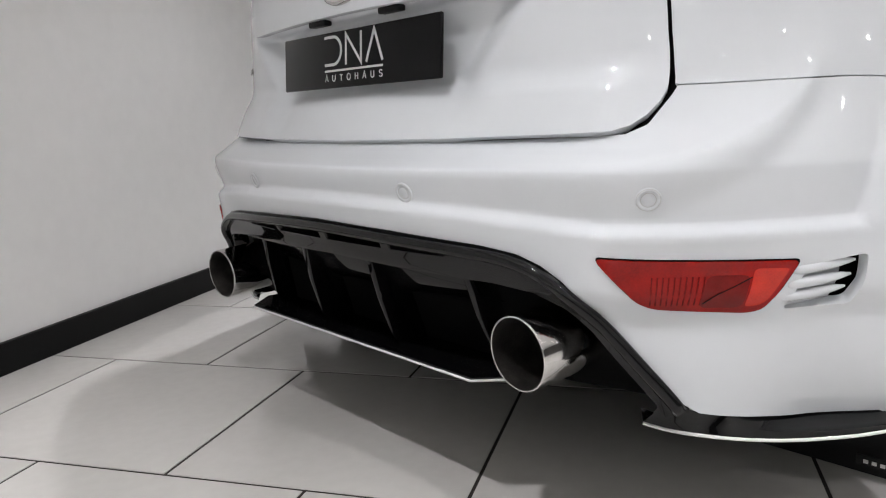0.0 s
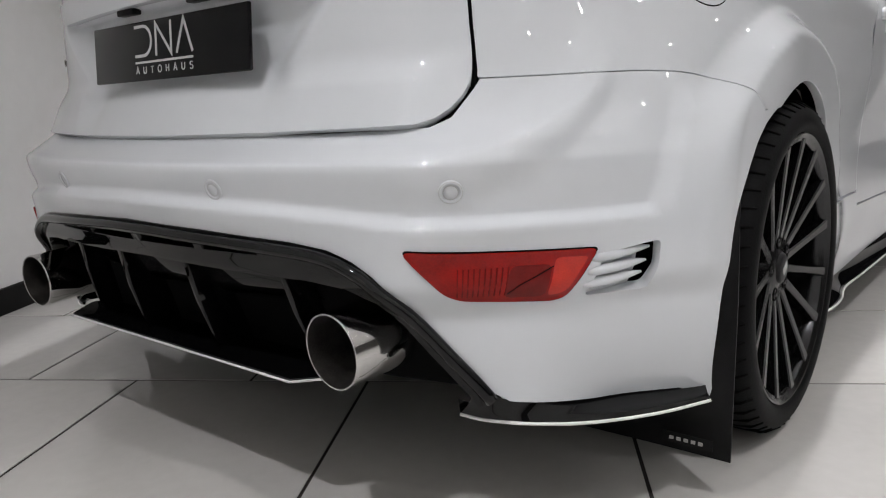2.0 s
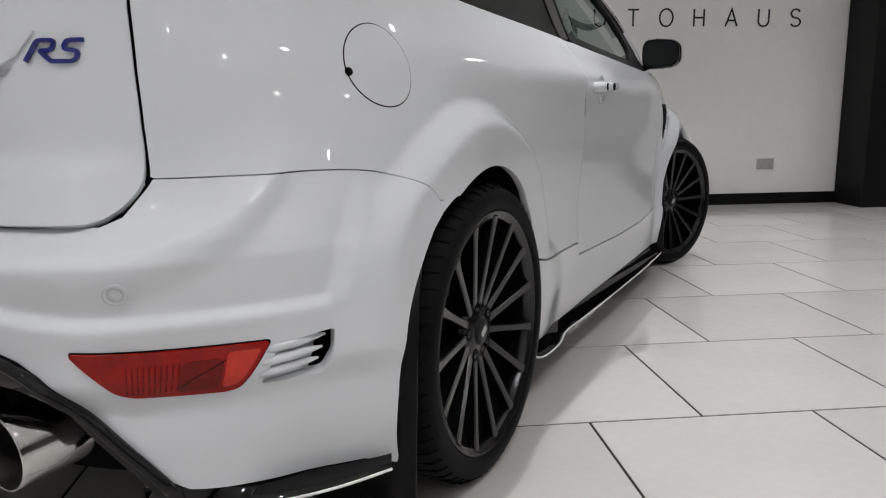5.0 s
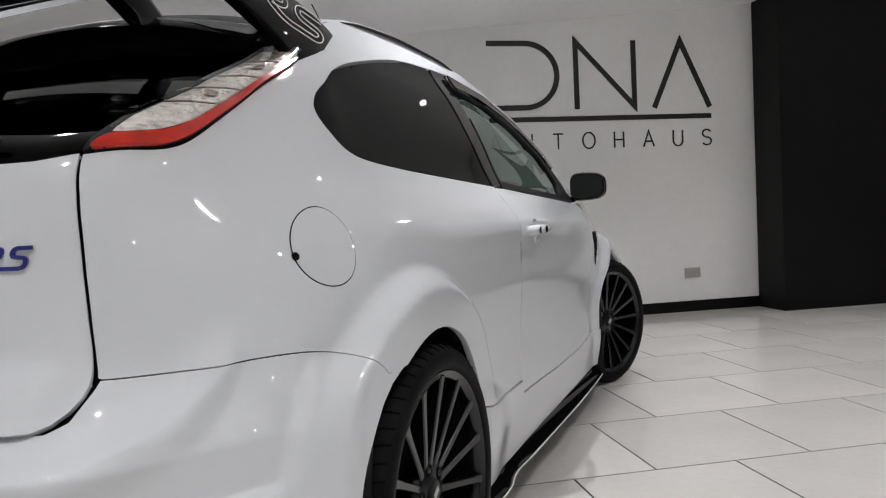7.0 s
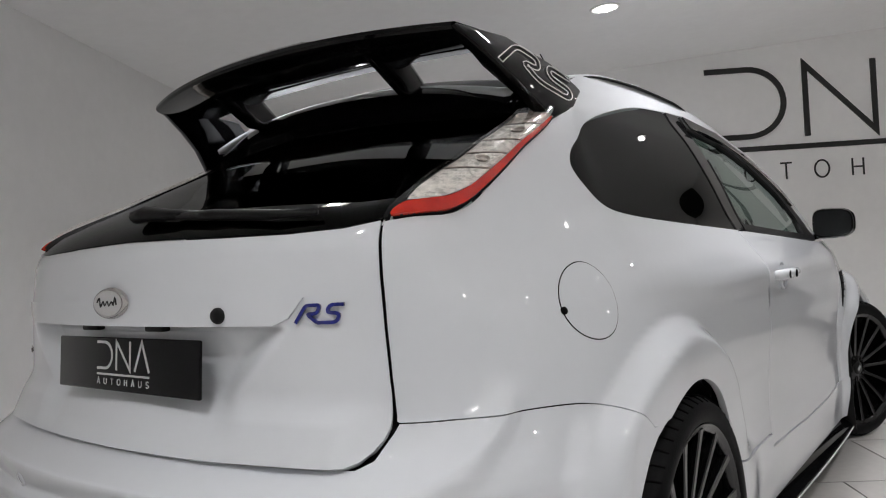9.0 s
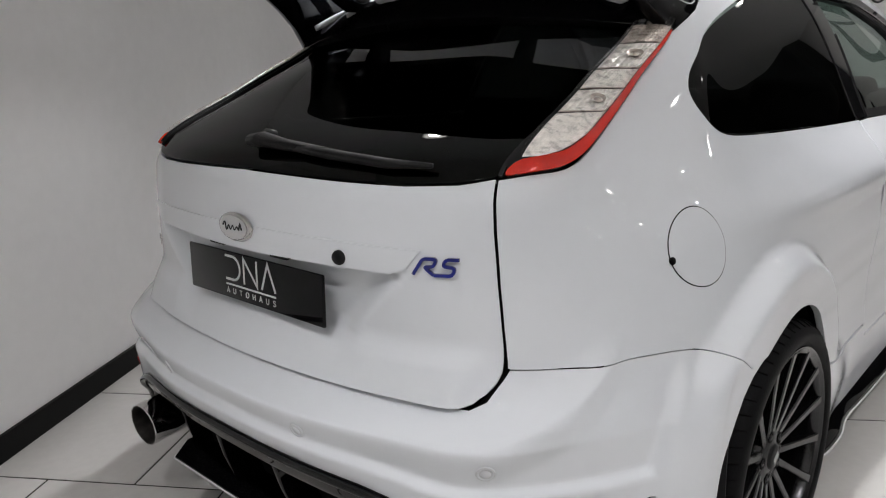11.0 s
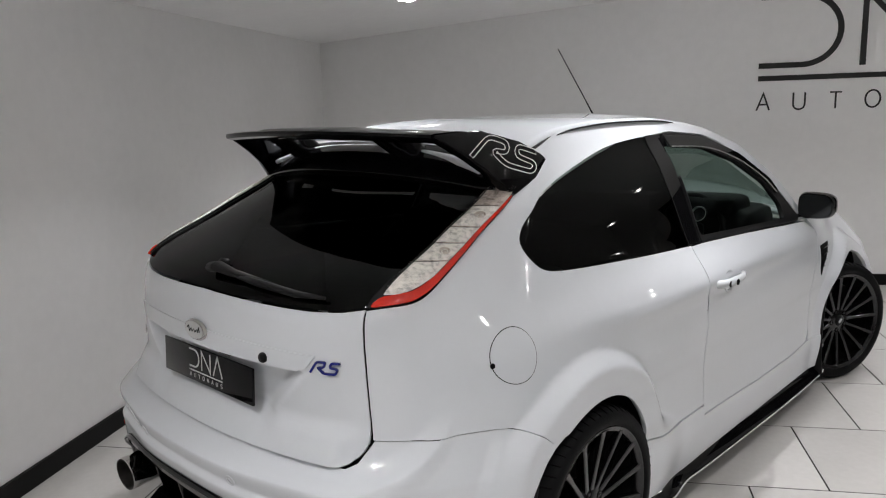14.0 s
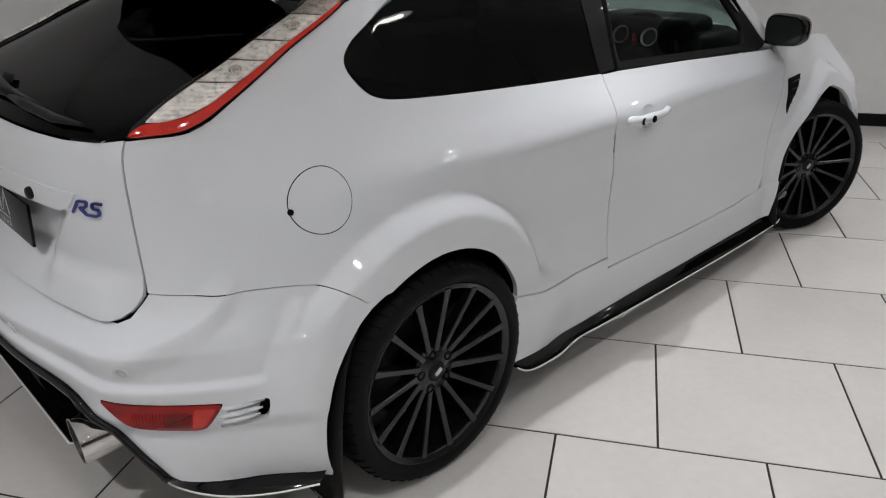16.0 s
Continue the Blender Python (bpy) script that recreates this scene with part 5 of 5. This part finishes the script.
for side in (1, -1):
    pipe = part("exhaust_tip", bmesh.new(), M_CHROME, car, "large polished round exhaust tip")
    m = pose(0.485 if side > 0 else -0.503, -0.820 if side > 0 else -0.832, 0.311 if side > 0 else 0.306, 90, 0, 0) @ pose(0, 0, 0, 3, side * -4, 0)
    part("outer_tube", lathe([(0.0575, 0.0), (0.0595, 0.001), (0.0605, -0.002), (0.0605, -0.12), (0.054, -0.19), (0.03, -0.24)], 56), M_CHROME, pipe, m=m)
    part("inner_tube", lathe([(0.0575, 0.0), (0.0565, -0.004), (0.0555, -0.03), (0.052, -0.14), (0.0, -0.15)], 56), M_BURNT, pipe, "sooty inner pipe", m=m)
    # corner lip under the bumper, with its white edge
    seat_line = curved([(0.745, 0.246), (0.80, 0.232), (0.87, 0.221), (0.92, 0.214), (0.98, 0.209), (1.035, 0.205)], 6)
    rim_line = curved([(0.617, -0.680, 0.197), (0.664, -0.671, 0.195), (0.735, -0.636, 0.194), (0.800, -0.583, 0.194), (0.862, -0.502, 0.194), (0.910, -0.412, 0.195)], 6)
    top = [on_skin(s, z) - 0.012 * Vector((1, 0, 0)) for s, z in seat_line]
    tip = [Vector(p) for p in rim_line]
    low_ = [a.lerp(c, 0.55) + Vector((0, 0, -0.004)) for a, c in zip(top, tip)]
    inn = [p + Vector((-0.05, 0.02, -0.03)) for p in top]
    rows = [[(side * p.x, p.y, p.z) for p in r] for r in (top, low_, tip, [q - Vector((0, 0, 0.005)) for q in tip], inn)]
    lip = part("corner_lip", loft(rows), M_GLOSS, car, "gloss black corner lip under the bumper")
    part("white_edge", tube([(side * p.x, p.y, p.z - 0.003) for p in tip], 0.0028, 8, up=(0, 0, 1)), M_WHITE, lip, "white pinstripe edge")
    # mud flap
    b = bmesh.new()
    rows = []
    for z, x0, x1, y in ((0.072, 0.60, 0.930, -0.372), (0.20, 0.62, 0.928, -0.362), (0.34, 0.66, 0.926, -0.350), (0.46, 0.70, 0.915, -0.320), (0.56, 0.74, 0.895, -0.262)):
        rows.append([(side * x, y + 0.004 * math.sin(9 * x), z) for x in np.linspace(x0, x1, 6)])
    flap_ob = part("mud_flap", thicken(loft(rows), 0.005), M_TRIM, car, "black plastic mud flap with a small silver tag")
    part("tag", box((0.085, 0.003, 0.018), (side * 0.862, -0.379, 0.098), 0.001), M_TRIM, flap_ob)
    for k in range(5):
        part("tag_bar", box((0.007, 0.002, 0.0055), (side * (0.835 + 0.0125 * k), -0.3815, 0.098)), M_SOCKET, flap_ob, shade=False)
    rows = [[(side * x, y, z) for x in np.linspace(0.70, x1, 5)] for z, x1, y in ((0.105, 0.900, 2.185), (0.20, 0.898, 2.165), (0.32, 0.896, 2.155), (0.44, 0.892, 2.185), (0.52, 0.888, 2.225))]
    part("front_mud_flap", thicken(loft(rows), 0.005), M_TRIM, car, "black plastic front mud flap")
    # blade under the sill, with its white edge
    line = curved([(0.865, 0.36, 0.165), (0.882, 0.41, 0.142), (0.885, 0.55, 0.138), (0.868, 0.68, 0.142), (0.872, 0.9, 0.138), (0.878, 1.6, 0.126), (0.872, 2.15, 0.120), (0.86, 2.27, 0.122)], 6)
    rows = [[(side * (x - 0.05), y, z + 0.045) for x, y, z in line], [(side * (x - 0.022), y, z + 0.036) for x, y, z in line], [(side * (x + 0.006), y, z + 0.012) for x, y, z in line], [(side * (x + 0.016), y, z) for x, y, z in line], [(side * (x + 0.016), y, z - 0.007) for x, y, z in line], [(side * (x - 0.10), y, z - 0.007) for x, y, z in line]]
    blade = part("sill_blade", loft(rows), M_GLOSS, car, "gloss black side splitter under the sill")
    part("white_edge", tube([(side * (x + 0.017), y, z - 0.004) for x, y, z in line], 0.0028, 8, up=(0, 0, 1)), M_WHITE, blade, "white pinstripe edge")
    # door handle
    hb = tube([(side * 0.890, 0.845, 0.862), (side * 0.905, 0.857, 0.863), (side * 0.927, 0.885, 0.865), (side * 0.930, 0.95, 0.867), (side * 0.929, 1.01, 0.869), (side * 0.916, 1.055, 0.870), (side * 0.893, 1.078, 0.870)], [0.0125, 0.0165, 0.0170, 0.0155, 0.0125, 0.011, 0.008], 12, flat=1.0, up=(0, 0, 1))
    hand = part("door_handle", hb, M_PAINT, car, "white painted pull handle")
    part("handle_dish", lathe([(0.0, -0.006), (0.034, 0.0005), (0.042, 0.002)], 32, m=pose(side * 0.8965, 0.955, 0.860, 0, 90 * side, 0)), M_PAINT, hand)
    part("dish_lip", tube([(side * 0.900, 0.955 + 0.040 * math.cos(a), 0.860 + 0.040 * math.sin(a)) for a in np.linspace(math.pi * 1.08, math.pi * 1.92, 14)], [0.002] + [0.006] * 12 + [0.002], 8), M_PAINT, hand)
    part("key_lock", lathe([(0.0, 0.003), (0.011, 0.003), (0.012, 0.0)], 16, m=pose(side * 0.946, 0.925, 0.866, 0, 90 * side, 0)), M_VOID, hand)
    part("keyless_button", lathe([(0.0, 0.003), (0.011, 0.003), (0.012, 0.0)], 16, m=pose(side * 0.938, 0.878, 0.865, 0, 90 * side, 0)), M_TRIM, hand)
    # side vent ahead of the door
    loop = rounded([(3.475, 0.815), (3.635, 0.815), (3.605, 0.77), (3.54, 0.70), (3.525, 0.655), (3.495, 0.70)], 0.006)
    vent = skin_panel("side_vent", loop if side > 0 else [(-s, z) for s, z in loop[::-1]], M_VOID, car, "black slanted side vent with louvres", lift=0.003, depth=0.012, step=0.02) if side > 0 else mirrored(vent)
    for z, a, c in ((0.795, 3.485, 3.615), (0.765, 3.492, 3.590), (0.735, 3.498, 3.562), (0.705, 3.504, 3.540)):
        part("louvre", tube([on_skin(side * g, z, 0.006) for g in np.linspace(a, c, 4)], 0.0045, 6, flat=0.6), M_GLOSS, vent)
    # door mirror
    mb = bmesh.new()
    rows = []
    for v, w, h, y in ((0.0, 0.155, 0.118, 1.935), (0.15, 0.165, 0.128, 1.955), (0.5, 0.160, 0.122, 2.00), (0.8, 0.125, 0.092, 2.045), (1.0, 0.05, 0.04, 2.07)):
        row = []
        for k in range(25):
            a = 2 * math.pi * k / 24
            ca, sa = math.cos(a), math.sin(a)
            px = math.copysign(abs(ca) ** 0.55, ca) * w / 2
            pz = math.copysign(abs(sa) ** 0.6, sa) * h / 2 * (1 - 0.12 * ca)
            row.append((side * (0.892 + px), y + 0.02 * ca * 0, 1.028 + pz))
        rows.append(row)
    mir = part("door_mirror", loft(rows, mb, cap=True), M_GLOSS, car, "gloss black door mirror")
    sharp(mir, 45)
    part("mirror_glass", slab([(math.copysign(abs(math.cos(a)) ** 0.5, math.cos(a)) * 0.071, math.copysign(abs(math.sin(a)) ** 0.55, math.sin(a)) * 0.053 * (1 - 0.10 * side * math.cos(a))) for a in np.linspace(0, 2 * math.pi, 48, endpoint=False)], 0.004), M_GLASSDARK, mir, "dark mirror glass", Matrix.Translation((side * 0.892, 1.934, 1.028)) @ pose(0, 0, 0, 90, 0, 0), shade=False)
    part("mirror_arm", tube([(side * 0.80, 2.02, 0.975), (side * 0.84, 2.01, 0.985), (side * 0.88, 2.0, 1.0)], [0.03, 0.024, 0.022], 10, flat=0.6), M_GLOSS, mir)


# ---- wheels ----
def build_wheel():
    """A wheel about its own axis, which points along +x to the outside; the outer face of the tyre is at x = 0.117."""
    w = part("wheel", bmesh.new(), M_RIM, car, "dark fifteen-spoke alloy wheel with low-profile tyre")
    turn = pose(0, 0, 0, 0, 90, 0)
    tyre = [(0.250, -0.105), (0.268, -0.117), (0.300, -0.115), (0.318, -0.098), (0.324, -0.07), (0.325, 0.0), (0.324, 0.07), (0.3195, 0.094), (0.311, 0.108), (0.299, 0.1150), (0.285, 0.1165), (0.274, 0.1150), (0.268, 0.1105), (0.2645, 0.104)]
    tb = lathe(tyre, 96, m=turn)
    t_ob = part("tyre", tb, M_RUBBER, w, "black low-profile tyre")
    for k in range(60):
        a = 2 * math.pi * k / 60
        gb = tube([(0.109 - 0.0, 0.3105 * math.cos(a), 0.3105 * math.sin(a)), (0.09, 0.3228 * math.cos(a + 0.015), 0.3228 * math.sin(a + 0.015)), (0.04, 0.3240 * math.cos(a + 0.05), 0.3240 * math.sin(a + 0.05))], [0.0022, 0.0025, 0.002], 5)
        if k == 0:
            grooves = gb
        else:
            join(grooves, gb)
    tagged(part("tread_groove", grooves, M_VOID, t_ob), kind="stuff")
    rim = [(0.250, -0.10), (0.243, -0.09), (0.232, -0.06), (0.232, 0.04), (0.246, 0.080)]
    part("rim_barrel", lathe(rim, 96, m=turn), M_VOID, w, "black inner barrel")
    part("rim_ring", lathe([(0.245, 0.078), (0.2465, 0.100), (0.250, 0.104), (0.258, 0.1055), (0.2615, 0.110), (0.2650, 0.1105), (0.2665, 0.107), (0.265, 0.098)], 96, m=turn), M_RIM, w)
    part("brake_disc", lathe([(0.0, -0.02), (0.165, -0.02), (0.168, -0.03), (0.168, -0.045), (0.0, -0.045)], 64, m=turn), M_SATIN, w, "dark steel brake disc")
    part("brake_caliper", box((0.06, 0.10, 0.16), (0.0, 0.0, 0.0), 0.012, turn=pose(-0.02, 0.14, 0.02)), M_TRIM, w)
    part("hub", lathe([(0.0, 0.079), (0.034, 0.079), (0.037, 0.077), (0.066, 0.0755), (0.074, 0.068), (0.078, 0.045), (0.07, 0.0)], 48, m=turn), M_RIM, w)
    cap = part("hub_cap", lathe([(0.0, 0.087), (0.024, 0.086), (0.030, 0.083), (0.032, 0.076)], 36, m=turn), M_SATIN, w, "satin black hub cap")
    part("cap_mark", box((0.0015, 0.026, 0.014), (0.0875, 0, 0), 0.0005, turn=pose(0, 0, 0, 20, 0, 0)), M_GREY, cap)
    for k in range(5):
        a = 2 * math.pi * (k + 0.25) / 5
        part("wheel_nut", lathe([(0.0, 0.079), (0.0065, 0.079), (0.0085, 0.075), (0.0085, 0.060)], 6, m=pose(0, 0.054 * math.cos(a), 0.054 * math.sin(a)) @ turn), M_RIM, w)
        part("nut_well", lathe([(0.0095, 0.0772), (0.0135, 0.0778), (0.0142, 0.074)], 20, m=pose(0, 0.054 * math.cos(a), 0.054 * math.sin(a)) @ turn), M_VOID, w)
    for k in range(15):
        a = 2 * math.pi * k / 15
        b = bmesh.new()
        rows = []
        for r, x, hw, dp in ((0.060, 0.076, 0.0100, 0.030), (0.085, 0.080, 0.0090, 0.034), (0.13, 0.087, 0.0084, 0.034), (0.19, 0.096, 0.0086, 0.030), (0.228, 0.102, 0.0098, 0.024), (0.253, 0.106, 0.0125, 0.014)):
            rows.append([(x - dp, r, -hw * 0.9), (x - 0.003, r, -hw), (x, r, -hw * 0.72), (x, r, hw * 0.72), (x - 0.003, r, hw), (x - dp, r, hw * 0.9)])
        loft(rows, b)
        bmesh.ops.transform(b, matrix=pose(0, 0, 0, math.degrees(a), 0, 0), verts=b.verts)
        sharp(part("spoke", b, M_RIM, w), 40)
    return w


wheel = build_wheel()
WHEEL_X = 0.818
wheel.matrix_basis = pose(WHEEL_X, 0.0, 0.325, 12, 0, 0)
copy_thing(wheel, pose(WHEEL_X - 0.022, 2.555, 0.325, 0, 0, -23) @ pose(0, 0, 0, 25, 0, 0))
copy_thing(wheel, pose(-WHEEL_X, 0.0, 0.325, 0, 0, 180))
copy_thing(wheel, pose(-WHEEL_X, 2.60, 0.325, 0, 0, 163))

# ---- cabin, seen through the door window ----
part("dashboard", box((1.30, 0.40, 0.30), (0, 1.93, 0.86), 0.06), M_TRIM, car, "black dashboard")
part("instrument_hood", box((0.46, 0.24, 0.12), (0.36, 1.84, 1.01), 0.04), M_TRIM, car, "black instrument hood")
wheel_ob = part("steering_wheel", tube([(0.37 + 0.18 * math.cos(a), 1.70 + 0.06 * math.sin(a), 0.90 + 0.17 * math.sin(a)) for a in np.linspace(0, 2 * math.pi, 40, endpoint=False)], 0.015, 10, closed=True), M_TRIM, car, "black steering wheel")
part("wheel_boss", box((0.15, 0.05, 0.10), (0.37, 1.72, 0.89), 0.02), M_TRIM, wheel_ob)
for k, x in enumerate((0.29, 0.43)):
    part("gauge", lathe([(0.0, 0.0), (0.035, 0.0), (0.04, 0.012), (0.043, 0.0)], 28, m=pose(x, 1.700, 0.985, 68, 0, 0)), M_TRIM, car, "round instrument with pale ring")
    part("gauge_ring", lathe([(0.033, 0.002), (0.036, 0.013), (0.039, 0.012)], 28, m=pose(x, 1.700, 0.985, 68, 0, 0)), M_SOCKET, car)
part("red_switch", box((0.022, 0.010, 0.045), (0.36, 1.690, 0.975), 0.003), M_SEATRED, car, "small red switch beside the instruments")
for x in (-0.37, 0.37):
    seat = part("seat", box((0.50, 0.52, 0.16), (x, 1.15, 0.48), 0.05), M_SEAT, car, "black bucket seat")
    rows = []
    for v in np.linspace(0, 1, 9):
        wd = 0.27 - 0.03 * v - 0.10 * max(v - 0.72, 0) / 0.28
        y, z = 0.82 - 0.22 * v, 0.50 + 0.58 * v
        rows.append([(x - wd, y + 0.10, z), (x - wd, y, z), (x - wd * 0.7, y - 0.05, z), (x + wd * 0.7, y - 0.05, z), (x + wd, y, z), (x + wd, y + 0.10, z), (x + wd * 0.6, y + 0.05, z), (x - wd * 0.6, y + 0.05, z), (x - wd, y + 0.10, z)])
    part("backrest", loft(rows, cap=True), M_SEAT, seat)
    part("belt_buckle", box((0.03, 0.06, 0.09), (x - 0.27, 1.10, 0.60), 0.008), M_SEATRED, seat, "red belt buckle")
part("rear_bench", box((1.15, 0.25, 0.55), (0, 0.25, 0.72), 0.06), M_SEAT, car, "black rear bench")
part("headliner", box((1.05, 1.3, 0.02), (0, 0.72, 1.395), 0.005), M_SEAT, car, "dark roof lining")

# ---- floor tiles, laid in half bond ----
b = box((FAR_U - WALL_U + 0.2, WALL_V - FAR_V + 0.2, 0.06), ((FAR_U + WALL_U) / 2, (WALL_V + FAR_V) / 2, -0.0318))
floor = room_part("floor", b, M_GROUT, "polished cream porcelain tiles with thin dark joints", "floor")
TILE, JOINT = 0.6103, 0.0072
TILE_U, TILE_V = 1.0710, -0.2557  # a joint corner
tile_mesh = bpy.data.meshes.new("tile")
bm = box((TILE - JOINT, TILE - JOINT, 0.012), (0, 0, -0.006), 0.0008)
bm.to_mesh(tile_mesh)
bm.free()
tile_mesh.materials.append(M_TILE)
cut_meshes = {}
NEAR_U, NEAR_V = 8.2, TILE_V - 10 * TILE  # tiles past these stay one sheet of geometry
for row in range(-10, 8):
    v0 = TILE_V + row * TILE
    for col in range(-6, 13):
        u0 = TILE_U + col * TILE + (0.5 * TILE if row % 2 == 0 else 0.0)
        a, c, d, e = max(u0, WALL_U), min(u0 + TILE, NEAR_U), max(v0, NEAR_V), min(v0 + TILE, WALL_V)
        if c - a < 0.05 or e - d < 0.05:
            continue
        me = tile_mesh
        if c - a < TILE - 1e-4 or e - d < TILE - 1e-4:
            key = (round(c - a, 3), round(e - d, 3))
            if key not in cut_meshes:
                bm = box((c - a - JOINT, e - d - JOINT, 0.012), (0, 0, -0.006), 0.0008)
                cut_meshes[key] = bpy.data.meshes.new("tile")
                bm.to_mesh(cut_meshes[key])
                bm.free()
                cut_meshes[key].materials.append(M_TILE)
            me = cut_meshes[key]
        ob = new("tile", me)
        ob.parent = floor
        ob.matrix_basis = pose((a + c) / 2, (d + e) / 2, 0)
far_v, far_f = [], []
for row in range(-22, 8):
    v0 = TILE_V + row * TILE
    for col in range(-6, 18):
        u0 = TILE_U + col * TILE + (0.5 * TILE if row % 2 == 0 else 0.0)
        if u0 + TILE < NEAR_U + 0.01 and v0 + TILE > NEAR_V + 0.01:
            continue
        beside = v0 + TILE > NEAR_V + 0.01
        a, c, d, e = max(u0, NEAR_U if beside else WALL_U) + JOINT / 2, min(u0 + TILE, FAR_U) - JOINT / 2, max(v0, FAR_V) + JOINT / 2, min(v0 + TILE, WALL_V) - JOINT / 2
        if c - a > 0.03 and e - d > 0.03:
            k = len(far_v)
            far_v += [(a, d, 0), (c, d, 0), (c, e, 0), (a, e, 0)]
            far_f.append((k, k + 1, k + 2, k + 3))
far_mesh = bpy.data.meshes.new("far_tiles")
far_mesh.from_pydata(far_v, [], far_f)
far_mesh.materials.append(M_TILE)
far_tiles = new("far_tiles", far_mesh)
far_tiles.parent = floor
tagged(far_tiles, kind="stuff")
